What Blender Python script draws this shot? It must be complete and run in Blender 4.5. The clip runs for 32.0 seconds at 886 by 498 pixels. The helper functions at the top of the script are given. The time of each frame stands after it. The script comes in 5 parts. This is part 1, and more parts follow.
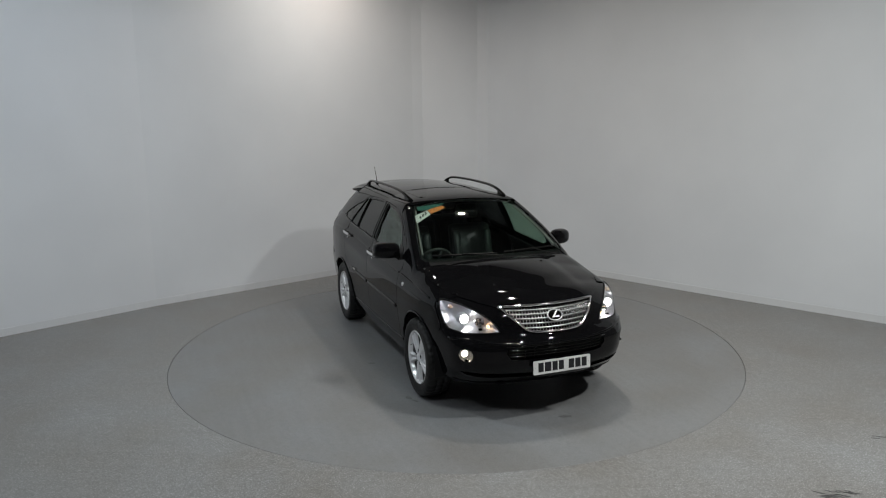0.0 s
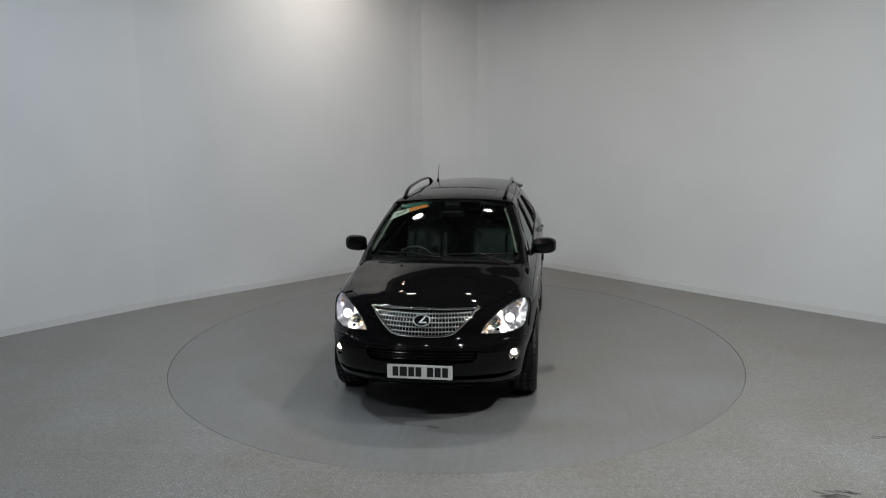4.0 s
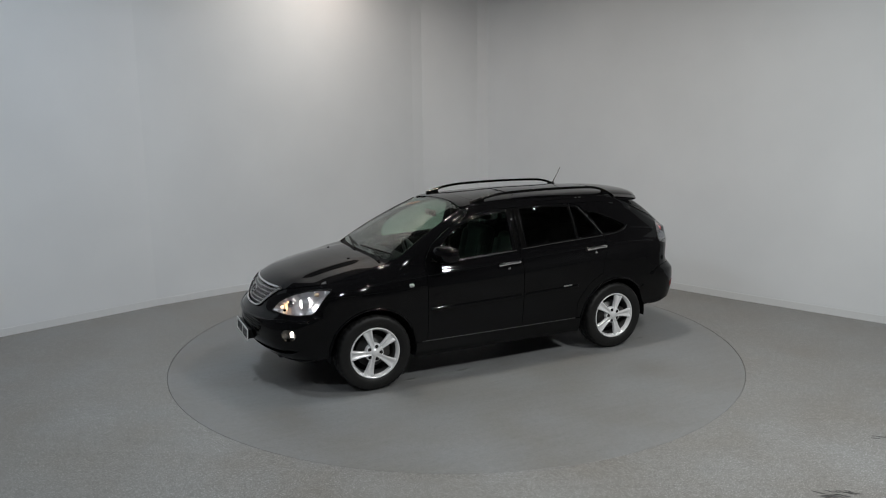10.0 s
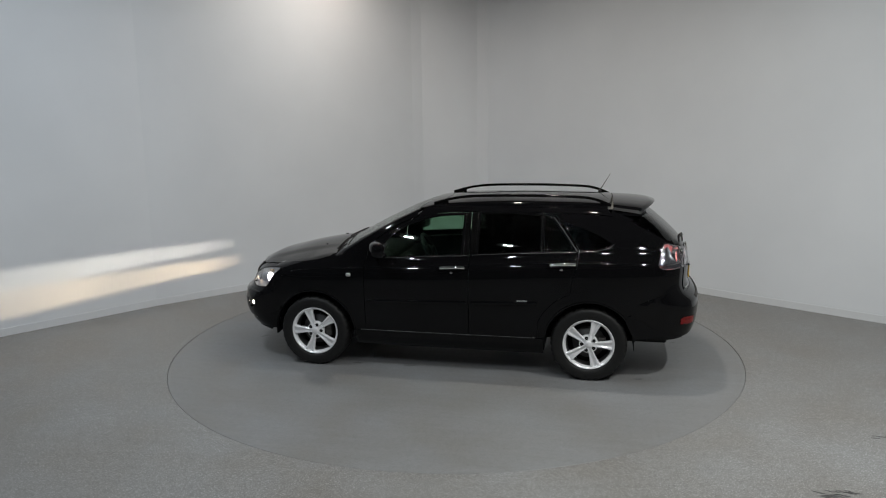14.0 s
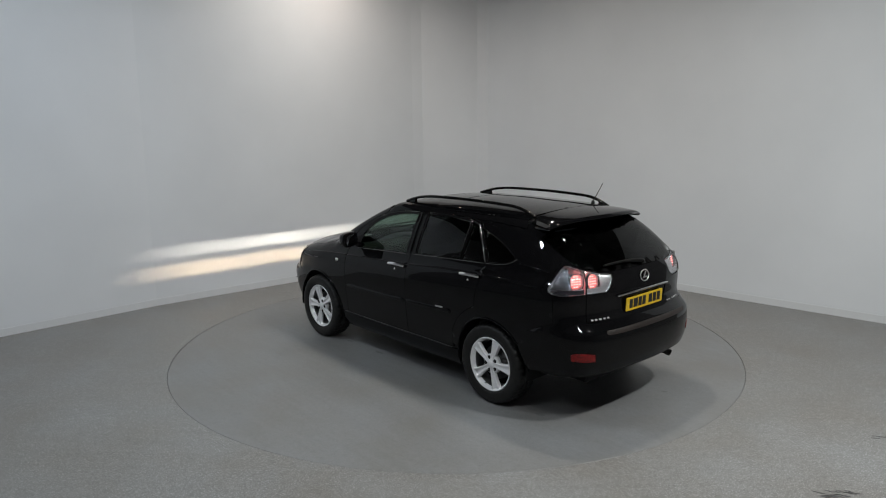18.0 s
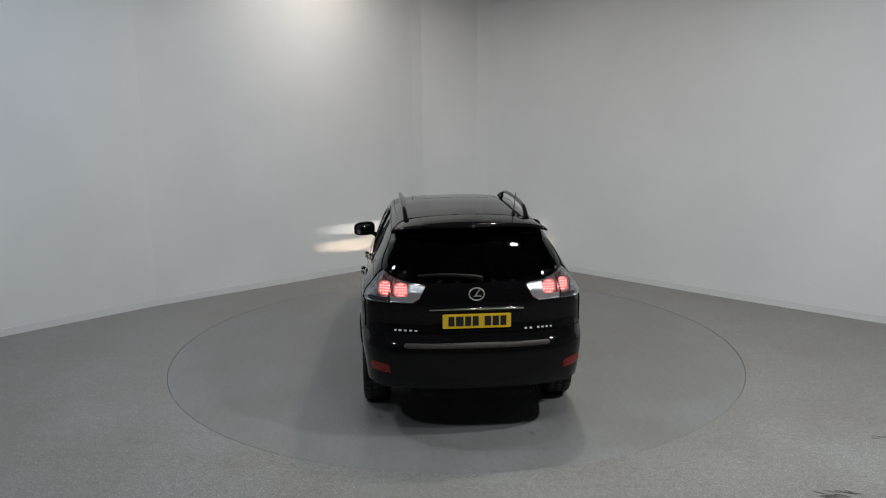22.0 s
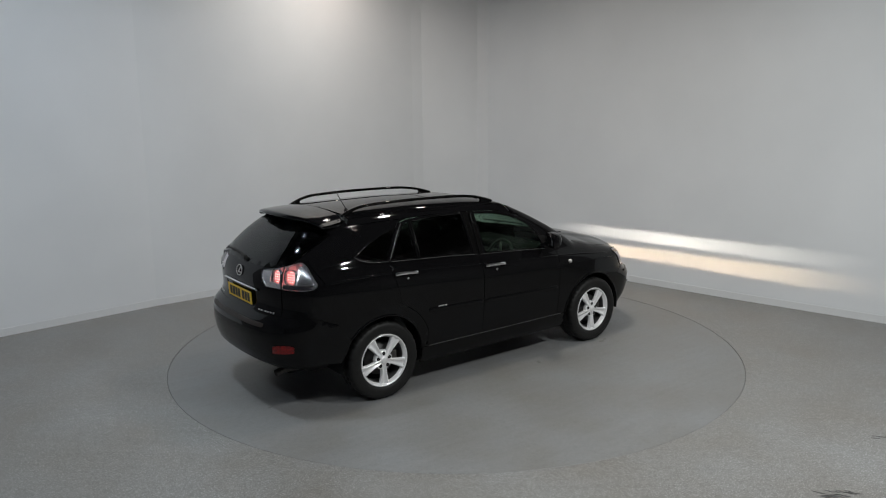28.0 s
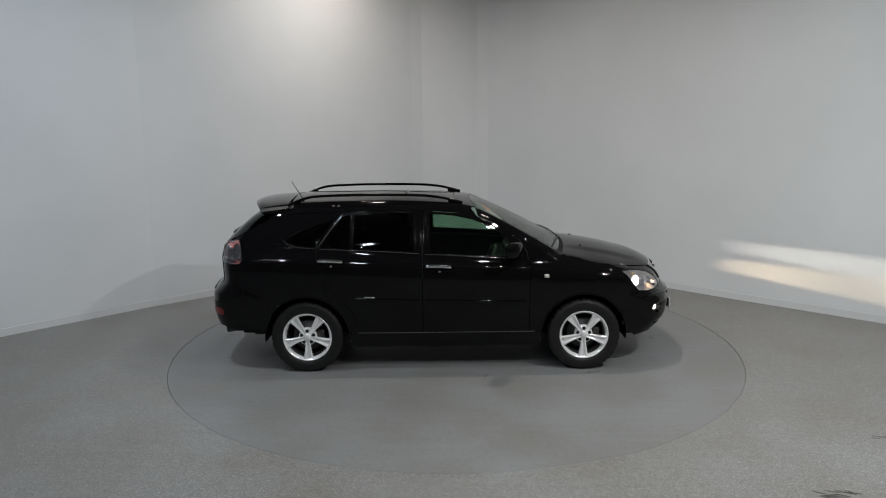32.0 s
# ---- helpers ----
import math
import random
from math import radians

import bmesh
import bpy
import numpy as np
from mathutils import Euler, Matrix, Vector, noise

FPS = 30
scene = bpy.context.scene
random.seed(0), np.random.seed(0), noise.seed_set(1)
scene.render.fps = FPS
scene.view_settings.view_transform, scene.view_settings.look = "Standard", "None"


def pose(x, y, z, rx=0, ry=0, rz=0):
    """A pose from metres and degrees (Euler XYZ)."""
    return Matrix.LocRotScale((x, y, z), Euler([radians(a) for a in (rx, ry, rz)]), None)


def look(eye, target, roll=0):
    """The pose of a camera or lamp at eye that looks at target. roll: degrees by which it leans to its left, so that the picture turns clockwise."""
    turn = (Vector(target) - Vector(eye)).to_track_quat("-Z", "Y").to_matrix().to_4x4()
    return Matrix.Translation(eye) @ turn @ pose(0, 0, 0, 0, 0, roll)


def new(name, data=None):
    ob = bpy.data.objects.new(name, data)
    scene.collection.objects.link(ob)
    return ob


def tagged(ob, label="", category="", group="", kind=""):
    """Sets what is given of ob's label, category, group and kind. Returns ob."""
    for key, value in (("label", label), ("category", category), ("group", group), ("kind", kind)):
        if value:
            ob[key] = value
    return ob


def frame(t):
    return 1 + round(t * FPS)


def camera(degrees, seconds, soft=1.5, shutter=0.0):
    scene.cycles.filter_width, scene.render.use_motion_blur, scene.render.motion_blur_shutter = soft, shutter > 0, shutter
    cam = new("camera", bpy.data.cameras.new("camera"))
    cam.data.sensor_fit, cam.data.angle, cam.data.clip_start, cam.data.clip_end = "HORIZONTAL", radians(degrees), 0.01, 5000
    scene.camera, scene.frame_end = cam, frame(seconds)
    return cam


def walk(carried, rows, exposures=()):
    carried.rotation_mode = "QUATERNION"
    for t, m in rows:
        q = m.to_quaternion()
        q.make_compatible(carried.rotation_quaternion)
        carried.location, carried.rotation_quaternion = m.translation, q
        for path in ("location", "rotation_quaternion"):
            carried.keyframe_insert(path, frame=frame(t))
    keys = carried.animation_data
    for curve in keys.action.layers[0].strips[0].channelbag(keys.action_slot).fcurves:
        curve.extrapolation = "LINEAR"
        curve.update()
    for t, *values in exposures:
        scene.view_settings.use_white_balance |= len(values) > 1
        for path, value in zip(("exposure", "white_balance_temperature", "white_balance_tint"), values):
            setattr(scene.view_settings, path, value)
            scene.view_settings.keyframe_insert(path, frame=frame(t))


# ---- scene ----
cam = camera(61.96, 32.0, soft=1.1)
CAMERA_POSE = pose(0.0, -7.827, 2.539, 79.278, 0.629, 0.727)
walk(cam, [(0.0, CAMERA_POSE), (32.0, CAMERA_POSE)])

# ---- light ----
world = bpy.data.worlds.new("world")
scene.world = world
world.use_nodes = True
world.node_tree.nodes["Background"].inputs["Color"].default_value = (0.5, 0.55, 0.6, 1)
world.node_tree.nodes["Background"].inputs["Strength"].default_value = 0.02
scene.view_settings.exposure = 0.0

LAMP_Z = 5.0
# round lamps over the turntable, fitted to reflections, shadows and wall brightness: x, y, watts, colour
COOL, PLAIN, WARM = (0.91, 0.99, 1.06), (0.975, 1.0, 0.985), (1.0, 0.92, 0.82)
HALL_LAMPS = [(1.05, -0.15, 62, WARM), (1.37, -1.60, 12, WARM), (3.80, -3.65, 168, PLAIN), (2.10, -5.00, 42, PLAIN), (0.95, -5.10, 36, PLAIN), (-1.25, -5.60, 18, COOL),
              (-3.10, -1.75, 63, COOL), (-3.20, -5.40, 52, COOL), (0.70, 2.10, 10, WARM)]
# wall-wash lamps out of view, the last two added as fill: place, aim, watts, size, colour
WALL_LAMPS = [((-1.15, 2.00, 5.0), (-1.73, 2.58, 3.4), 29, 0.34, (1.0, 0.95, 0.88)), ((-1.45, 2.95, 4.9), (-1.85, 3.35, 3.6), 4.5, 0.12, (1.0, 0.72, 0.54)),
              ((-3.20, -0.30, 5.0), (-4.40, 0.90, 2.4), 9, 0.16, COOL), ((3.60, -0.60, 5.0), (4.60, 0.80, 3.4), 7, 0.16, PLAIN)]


def disc_lamp(x, y, z, watts, size, color, target=None, spread=170):
    data = bpy.data.lights.new("lamp", "AREA")
    data.shape, data.size, data.energy, data.color = "DISK", size, watts, color
    data.spread = radians(spread)
    ob = new("lamp", data)
    ob.matrix_world = look((x, y, z), target or (x, y + 0.001, 0))
    return ob


for lx, ly, lw, tint in HALL_LAMPS:
    disc_lamp(lx, ly, LAMP_Z - 0.02, lw, 0.19, tint)
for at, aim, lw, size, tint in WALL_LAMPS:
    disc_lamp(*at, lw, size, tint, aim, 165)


# ---- materials ----
def material(name, color, rough=0.5, metal=0.0, coat=0.0, spec=0.5, emit=None, strength=0.0):
    m = bpy.data.materials.new(name)
    m.use_nodes = True
    b = m.node_tree.nodes["Principled BSDF"]
    b.inputs["Base Color"].default_value = (*color, 1)
    b.inputs["Roughness"].default_value = rough
    b.inputs["Metallic"].default_value = metal
    b.inputs["Coat Weight"].default_value = coat
    b.inputs["Coat Roughness"].default_value = 0.03
    b.inputs["Specular IOR Level"].default_value = spec
    if emit:
        b.inputs["Emission Color"].default_value = (*emit, 1)
        b.inputs["Emission Strength"].default_value = strength
    return m


def nodes_of(m):
    t = m.node_tree
    return t, t.nodes, t.nodes["Principled BSDF"]


def textured(m, scale, low, high, rough=None, bump=0.0, bump_scale=None, detail=6.0, contrast=(0.3, 0.7)):
    """Noise between two colours, with roughness variation and fine relief, in object space."""
    t, n, b = nodes_of(m)
    co = n.new("ShaderNodeTexCoord")
    tx = n.new("ShaderNodeTexNoise")
    tx.inputs["Scale"].default_value, tx.inputs["Detail"].default_value = scale, detail
    t.links.new(co.outputs["Object"], tx.inputs["Vector"])
    cr = n.new("ShaderNodeValToRGB")
    cr.color_ramp.elements[0].position, cr.color_ramp.elements[1].position = contrast
    cr.color_ramp.elements[0].color, cr.color_ramp.elements[1].color = (*low, 1), (*high, 1)
    t.links.new(tx.outputs["Fac"], cr.inputs["Fac"])
    t.links.new(cr.outputs["Color"], b.inputs["Base Color"])
    if rough:
        mr = n.new("ShaderNodeMapRange")
        mr.inputs["To Min"].default_value, mr.inputs["To Max"].default_value = rough
        t.links.new(tx.outputs["Fac"], mr.inputs["Value"])
        t.links.new(mr.outputs["Result"], b.inputs["Roughness"])
    if bump:
        t2 = n.new("ShaderNodeTexNoise")
        t2.inputs["Scale"].default_value, t2.inputs["Detail"].default_value = bump_scale or scale * 8, 4
        t.links.new(co.outputs["Object"], t2.inputs["Vector"])
        bp = n.new("ShaderNodeBump")
        bp.inputs["Strength"].default_value, bp.inputs["Distance"].default_value = bump, 0.01
        t.links.new(t2.outputs["Fac"], bp.inputs["Height"])
        t.links.new(bp.outputs["Normal"], b.inputs["Normal"])
    return m


def glass(name, tint, gloss=0.015):
    """A tinted pane: clear straight through, mirror-like towards grazing."""
    m = bpy.data.materials.new(name)
    m.use_nodes = True
    t = m.node_tree
    t.nodes.clear()
    out = t.nodes.new("ShaderNodeOutputMaterial")
    tr = t.nodes.new("ShaderNodeBsdfTransparent")
    tr.inputs["Color"].default_value = (*tint, 1)
    gl = t.nodes.new("ShaderNodeBsdfGlossy")
    gl.inputs["Roughness"].default_value = gloss
    lw = t.nodes.new("ShaderNodeLayerWeight")
    lw.inputs["Blend"].default_value = 0.5
    pw = t.nodes.new("ShaderNodeMath")
    pw.operation = "POWER"
    pw.inputs[1].default_value = 5.0
    ma = t.nodes.new("ShaderNodeMath")
    ma.operation = "MULTIPLY_ADD"
    ma.inputs[1].default_value, ma.inputs[2].default_value = 0.9, 0.048
    mx = t.nodes.new("ShaderNodeMixShader")
    t.links.new(lw.outputs["Facing"], pw.inputs[0])
    t.links.new(pw.outputs["Value"], ma.inputs[0])
    t.links.new(ma.outputs["Value"], mx.inputs["Fac"])
    t.links.new(tr.outputs["BSDF"], mx.inputs[1])
    t.links.new(gl.outputs["BSDF"], mx.inputs[2])
    t.links.new(mx.outputs["Shader"], out.inputs["Surface"])
    return m


M_WALL = textured(material("wall_paint", (0.6, 0.62, 0.64), 0.6), 0.7, (0.697, 0.725, 0.756), (0.757, 0.785, 0.816), (0.5, 0.65), 0.03, 60)
# unseen ceiling and hall walls: tones set by what the car paint should reflect
M_CEIL = material("ceiling_reflection_tone", (0.10, 0.10, 0.105), 0.8)
M_DARKWALL = textured(material("dark_reflection_tone", (0.06, 0.06, 0.062), 0.8), 1.5, (0.05, 0.05, 0.053), (0.08, 0.08, 0.084))
M_SIDEWALL = textured(material("grey_reflection_tone", (0.2, 0.2, 0.2), 0.8), 1.5, (0.17, 0.17, 0.175), (0.23, 0.23, 0.237))
M_SKIRT = material("skirting_vinyl", (0.68, 0.70, 0.72), 0.5)


def floor_material(name, base, fleck, size, amount, bump):
    """Vinyl with broad clouds from warm dark to cool light, drag marks and fine mineral flecks."""
    m = material(name, base, 0.5)
    t, n, b = nodes_of(m)
    co = n.new("ShaderNodeTexCoord")
    cloud = n.new("ShaderNodeTexNoise")
    cloud.inputs["Scale"].default_value, cloud.inputs["Detail"].default_value = 1.3, 9
    cell = n.new("ShaderNodeTexVoronoi")
    cell.inputs["Scale"].default_value = 1 / size
    fine = n.new("ShaderNodeTexNoise")
    fine.inputs["Scale"].default_value, fine.inputs["Detail"].default_value = 22, 6
    for k in (cloud, cell, fine):
        t.links.new(co.outputs["Object"], k.inputs["Vector"])
    r1 = n.new("ShaderNodeValToRGB")
    r1.color_ramp.elements[0].position, r1.color_ramp.elements[1].position = 0.28, 0.72
    r1.color_ramp.elements[0].color = (*[c * 0.83 * k for c, k in zip(base, (1.04, 1.0, 0.95))], 1)
    r1.color_ramp.elements[1].color = (*[c * 1.13 * k for c, k in zip(base, (0.97, 1.0, 1.03))], 1)
    t.links.new(cloud.outputs["Fac"], r1.inputs["Fac"])
    sep = n.new("ShaderNodeSeparateColor")
    t.links.new(cell.outputs["Color"], sep.inputs["Color"])
    r2 = n.new("ShaderNodeValToRGB")
    e = r2.color_ramp.elements
    e[0].position, e[1].position = 0.0, 1.0
    e[0].color, e[1].color = (0.45, 0.45, 0.45, 1), (*fleck, 1)
    a = e.new(0.25)
    a.color = (0.85, 0.85, 0.85, 1)
    c = e.new(0.78)
    c.color = (1.12, 1.12, 1.12, 1)
    t.links.new(sep.outputs["Red"], r2.inputs["Fac"])
    mul = n.new("ShaderNodeMixRGB")
    mul.blend_type = "MULTIPLY"
    mul.inputs["Fac"].default_value = amount
    t.links.new(r1.outputs["Color"], mul.inputs["Color1"])
    t.links.new(r2.outputs["Color"], mul.inputs["Color2"])
    r3 = n.new("ShaderNodeMapRange")
    r3.inputs["To Min"].default_value, r3.inputs["To Max"].default_value = 0.90, 1.10
    t.links.new(fine.outputs["Fac"], r3.inputs["Value"])
    m2 = n.new("ShaderNodeMixRGB")
    m2.blend_type = "MULTIPLY"
    m2.inputs["Fac"].default_value = 1.0
    t.links.new(mul.outputs["Color"], m2.inputs["Color1"])
    t.links.new(r3.outputs["Result"], m2.inputs["Color2"])
    # long drag marks
    mp = n.new("ShaderNodeMapping")
    mp.inputs["Scale"].default_value = (0.5, 7.0, 1.0)
    mp.inputs["Rotation"].default_value = (0.0, 0.0, 0.4)
    drag = n.new("ShaderNodeTexNoise")
    drag.inputs["Scale"].default_value, drag.inputs["Detail"].default_value = 2.4, 5
    t.links.new(co.outputs["Object"], mp.inputs["Vector"])
    t.links.new(mp.outputs["Vector"], drag.inputs["Vector"])
    r4 = n.new("ShaderNodeMapRange")
    r4.inputs["From Min"].default_value, r4.inputs["From Max"].default_value = 0.3, 0.7
    r4.inputs["To Min"].default_value, r4.inputs["To Max"].default_value = 0.965, 1.035
    t.links.new(drag.outputs["Fac"], r4.inputs["Value"])
    m3 = n.new("ShaderNodeMixRGB")
    m3.blend_type = "MULTIPLY"
    m3.inputs["Fac"].default_value = 1.0
    t.links.new(m2.outputs["Color"], m3.inputs["Color1"])
    t.links.new(r4.outputs["Result"], m3.inputs["Color2"])
    t.links.new(m3.outputs["Color"], b.inputs["Base Color"])
    mr = n.new("ShaderNodeMapRange")
    mr.inputs["To Min"].default_value, mr.inputs["To Max"].default_value = 0.34, 0.58
    t.links.new(cloud.outputs["Fac"], mr.inputs["Value"])
    t.links.new(mr.outputs["Result"], b.inputs["Roughness"])
    bp = n.new("ShaderNodeBump")
    bp.inputs["Strength"].default_value, bp.inputs["Distance"].default_value = bump, 0.004
    t.links.new(fine.outputs["Fac"], bp.inputs["Height"])
    t.links.new(bp.outputs["Normal"], b.inputs["Normal"])
    return m


M_FLOOR = floor_material("speckled_safety_vinyl", (0.196, 0.194, 0.189), (2.6, 2.6, 2.65), 0.0054, 0.62, 0.10)
M_TABLE = floor_material("turntable_vinyl", (0.192, 0.194, 0.196), (1.5, 1.5, 1.5), 0.006, 0.30, 0.06)
# black puts the shade of the turntable's gap into the pit's colour
M_GAP = material("gap_shade_black", (0.01, 0.01, 0.01), 0.9)
M_PAINT = material("black_car_paint", (0.004, 0.004, 0.0045), 0.03, spec=0.21)
M_TRIM = material("black_plastic_trim", (0.006, 0.006, 0.006), 0.45, spec=0.2)
M_RUBBER = textured(material("tyre_rubber", (0.02, 0.02, 0.02), 0.6, spec=0.4), 30, (0.004, 0.004, 0.004), (0.009, 0.0088, 0.0085), (0.45, 0.62), 0.2, 200)
M_ALLOY = material("silver_alloy", (0.96, 0.96, 0.97), 0.22, 0.28, spec=1.0)
M_CHROME = material("chrome", (0.75, 0.75, 0.76), 0.08, 1.0)
M_GLASS = glass("green_tinted_glass", (0.66, 0.78, 0.70))
M_SCREEN = glass("windscreen_glass", (0.84, 0.89, 0.86))
M_PRIVACY = glass("privacy_glass", (0.20, 0.21, 0.21))
M_LENS = glass("clear_lens", (0.97, 0.97, 0.98))
M_DARK = material("dark_cabin_and_hollow_shade", (0.006, 0.006, 0.0065), 0.75, spec=0.2)
M_LEATHER = textured(material("dark_leather", (0.03, 0.035, 0.035), 0.42), 12, (0.028, 0.033, 0.033), (0.05, 0.057, 0.057), (0.35, 0.5), 0.15, 120)

M_SATIN = material("satin_metal", (0.55, 0.55, 0.55), 0.3, 0.8)
M_DIMTRIM = material("dark_satin_trim", (0.24, 0.24, 0.24), 0.18, 0.9)
M_BLADE = material("grey_grille_blade", (0.55, 0.55, 0.54), 0.3, 0.8)
M_SILL_GLINT = material("grey_sill_glint", (0.06, 0.06, 0.06), 0.35)
M_LETTER = material("bright_lettering", (0.62, 0.62, 0.62), 0.35, 0.6)
M_GLOSS = material("gloss_black", (0.004, 0.004, 0.004), 0.08, spec=0.2)
# mirror colour lowered to paint in a darker reflection
M_MIRROR = material("darkened_mirror", (0.30, 0.31, 0.33), 0.02, 1.0)
M_BADGE = material("pale_lens", (0.6, 0.6, 0.58), 0.2)
M_STEEL = textured(material("dull_steel", (0.1, 0.1, 0.1), 0.5, 0.8), 40, (0.05, 0.048, 0.045), (0.12, 0.115, 0.11), (0.4, 0.6))
M_INK = material("dark_ink", (0.01, 0.01, 0.012), 0.5)
M_PLATE_W = textured(material("white_plate", (0.78, 0.78, 0.76), 0.35), 9, (0.70, 0.70, 0.68), (0.80, 0.80, 0.78), (0.3, 0.45))
M_PLATE_Y = textured(material("yellow_plate", (0.80, 0.52, 0.02), 0.35), 9, (0.72, 0.45, 0.015), (0.82, 0.55, 0.02), (0.3, 0.45))
M_SCUFF = textured(material("scuffed_plastic", (0.05, 0.035, 0.03), 0.5), 25, (0.008, 0.006, 0.005), (0.024, 0.016, 0.013), (0.35, 0.6), 0.2, 90)
M_AMBER = material("amber_bulb", (0.55, 0.42, 0.28), 0.25)
M_GREEN = material("green_paper", (0.012, 0.12, 0.10), 0.6)
M_PAPER = material("white_paper", (0.75, 0.76, 0.74), 0.6)
M_ORANGE = material("orange_paper", (0.75, 0.24, 0.05), 0.6)
M_LINING = textured(material("grey_cloth", (0.22, 0.22, 0.21), 0.9), 60, (0.18, 0.18, 0.17), (0.25, 0.25, 0.24))
M_SMOKE = material("smoked_lens", (0.03, 0.03, 0.035), 0.08)
M_REFLEX = textured(material("red_reflector", (0.2, 0.005, 0.005), 0.15), 60, (0.05, 0.001, 0.001), (0.30, 0.004, 0.004), (0.3, 0.4), 0.3, 120)
# pure black, so the added beam shields swallow stray light
M_VOID = material("light_trap_black", (0.0, 0.0, 0.0), 1.0, spec=0.0)
M_HOT = material("lamp_glow", (1, 1, 1), 0.2, emit=(1.0, 0.96, 0.90), strength=24.0)
M_BEAM = material("beam_source", (1, 1, 1), 0.5, emit=(1.0, 0.90, 0.75), strength=1.45e6)
M_BEAM_WARM = material("warm_beam_source", (1, 1, 1), 0.5, emit=(1.0, 0.74, 0.46), strength=1.7e6)
M_FOGHOT = material("fog_lamp_glow", (1, 1, 1), 0.2, emit=(1.0, 0.90, 0.74), strength=12.0)
M_SIDELIGHT = material("side_light_glow", (1, 0.8, 0.6), 0.3, emit=(1.0, 0.70, 0.42), strength=2.2)
M_LED = material("red_led", (1, 0.1, 0.08), 0.3, emit=(1.0, 0.55, 0.50), strength=2.0)
M_BOWL = material("lamp_bowl_silver", (0.72, 0.73, 0.75), 0.22, 0.8)
M_SILVER = material("lamp_side_silver", (0.36, 0.37, 0.39), 0.16, 0.9)
# dark tone puts the shade behind the spokes into barrel and brake disc
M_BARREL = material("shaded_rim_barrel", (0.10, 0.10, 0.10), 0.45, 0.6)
M_REDGLOW = material("red_diffuser", (0.6, 0.03, 0.03), 0.3, emit=(1.0, 0.32, 0.30), strength=0.62)


def faceted(name, scale):
    """Bright lamp metal pressed into small facets."""
    m = material(name, (0.66, 0.66, 0.68), 0.28, 0.9)
    t, n, b = nodes_of(m)
    co = n.new("ShaderNodeTexCoord")
    vo = n.new("ShaderNodeTexVoronoi")
    vo.inputs["Scale"].default_value = scale
    t.links.new(co.outputs["Object"], vo.inputs["Vector"])
    bp = n.new("ShaderNodeBump")
    bp.inputs["Strength"].default_value, bp.inputs["Distance"].default_value = 0.3, 0.015
    t.links.new(vo.outputs["Distance"], bp.inputs["Height"])
    t.links.new(bp.outputs["Normal"], b.inputs["Normal"])
    return m


M_FACET = faceted("lamp_facets", 36)
M_SPARKLE = faceted("tail_lamp_facets", 70)
M_SPARKLE.node_tree.nodes["Principled BSDF"].inputs["Base Color"].default_value = (0.92, 0.92, 0.93, 1)


# ---- mesh helpers ----
def mesh_object(name, verts, faces, mat, parent=None, label="", smooth=True):
    me = bpy.data.meshes.new(name)
    me.from_pydata([tuple(map(float, v)) for v in verts], [], [tuple(map(int, f)) for f in faces])
    me.materials.append(mat)
    if smooth:
        me.shade_smooth()
    me.update()
    ob = new(name, me)
    if parent:
        ob.parent = parent
    if label:
        tagged(ob, label)
    return ob


def part(name, bm, mat, parent=None, label="", smooth=False):
    me = bpy.data.meshes.new(name)
    bmesh.ops.recalc_face_normals(bm, faces=bm.faces)
    bm.to_mesh(me)
    bm.free()
    me.materials.append(mat)
    if smooth:
        me.shade_smooth()
    ob = new(name, me)
    if parent:
        ob.parent = parent
    if label:
        tagged(ob, label)
    return ob


def box(bm, lo, hi, bevel=0.0, m=None):
    """A box between two corners, its edges rounded."""
    g = bmesh.ops.create_cube(bm, size=1.0)
    vs = g["verts"]
    for v in vs:
        v.co = Vector([(lo[i] + hi[i]) / 2 + v.co[i] * (hi[i] - lo[i]) for i in range(3)])
    if bevel:
        es = list({e for v in vs for e in v.link_edges})
        r = bmesh.ops.bevel(bm, geom=es, offset=bevel, segments=2, affect="EDGES", profile=0.5)
        vs = list({v for f in r["faces"] for v in f.verts} | {v for v in vs if v.is_valid})
    if m is not None:
        bmesh.ops.transform(bm, matrix=m, verts=vs)
    return vs


def lathe(profile, seg=48, axis="y", closed=False):
    """Verts and faces of a profile of (radius, along) turned about an axis."""
    n = len(profile)
    vs, fs = [], []
    for i in range(seg):
        a = 2 * math.pi * i / seg
        for r, h in profile:
            c, s = r * math.cos(a), r * math.sin(a)
            vs.append({"y": (c, h, s), "z": (c, s, h), "x": (h, c, s)}[axis])
    for i in range(seg):
        j = (i + 1) % seg
        for k in range(n if closed else n - 1):
            l = (k + 1) % n
            fs.append((i * n + k, i * n + l, j * n + l, j * n + k))
    return vs, fs


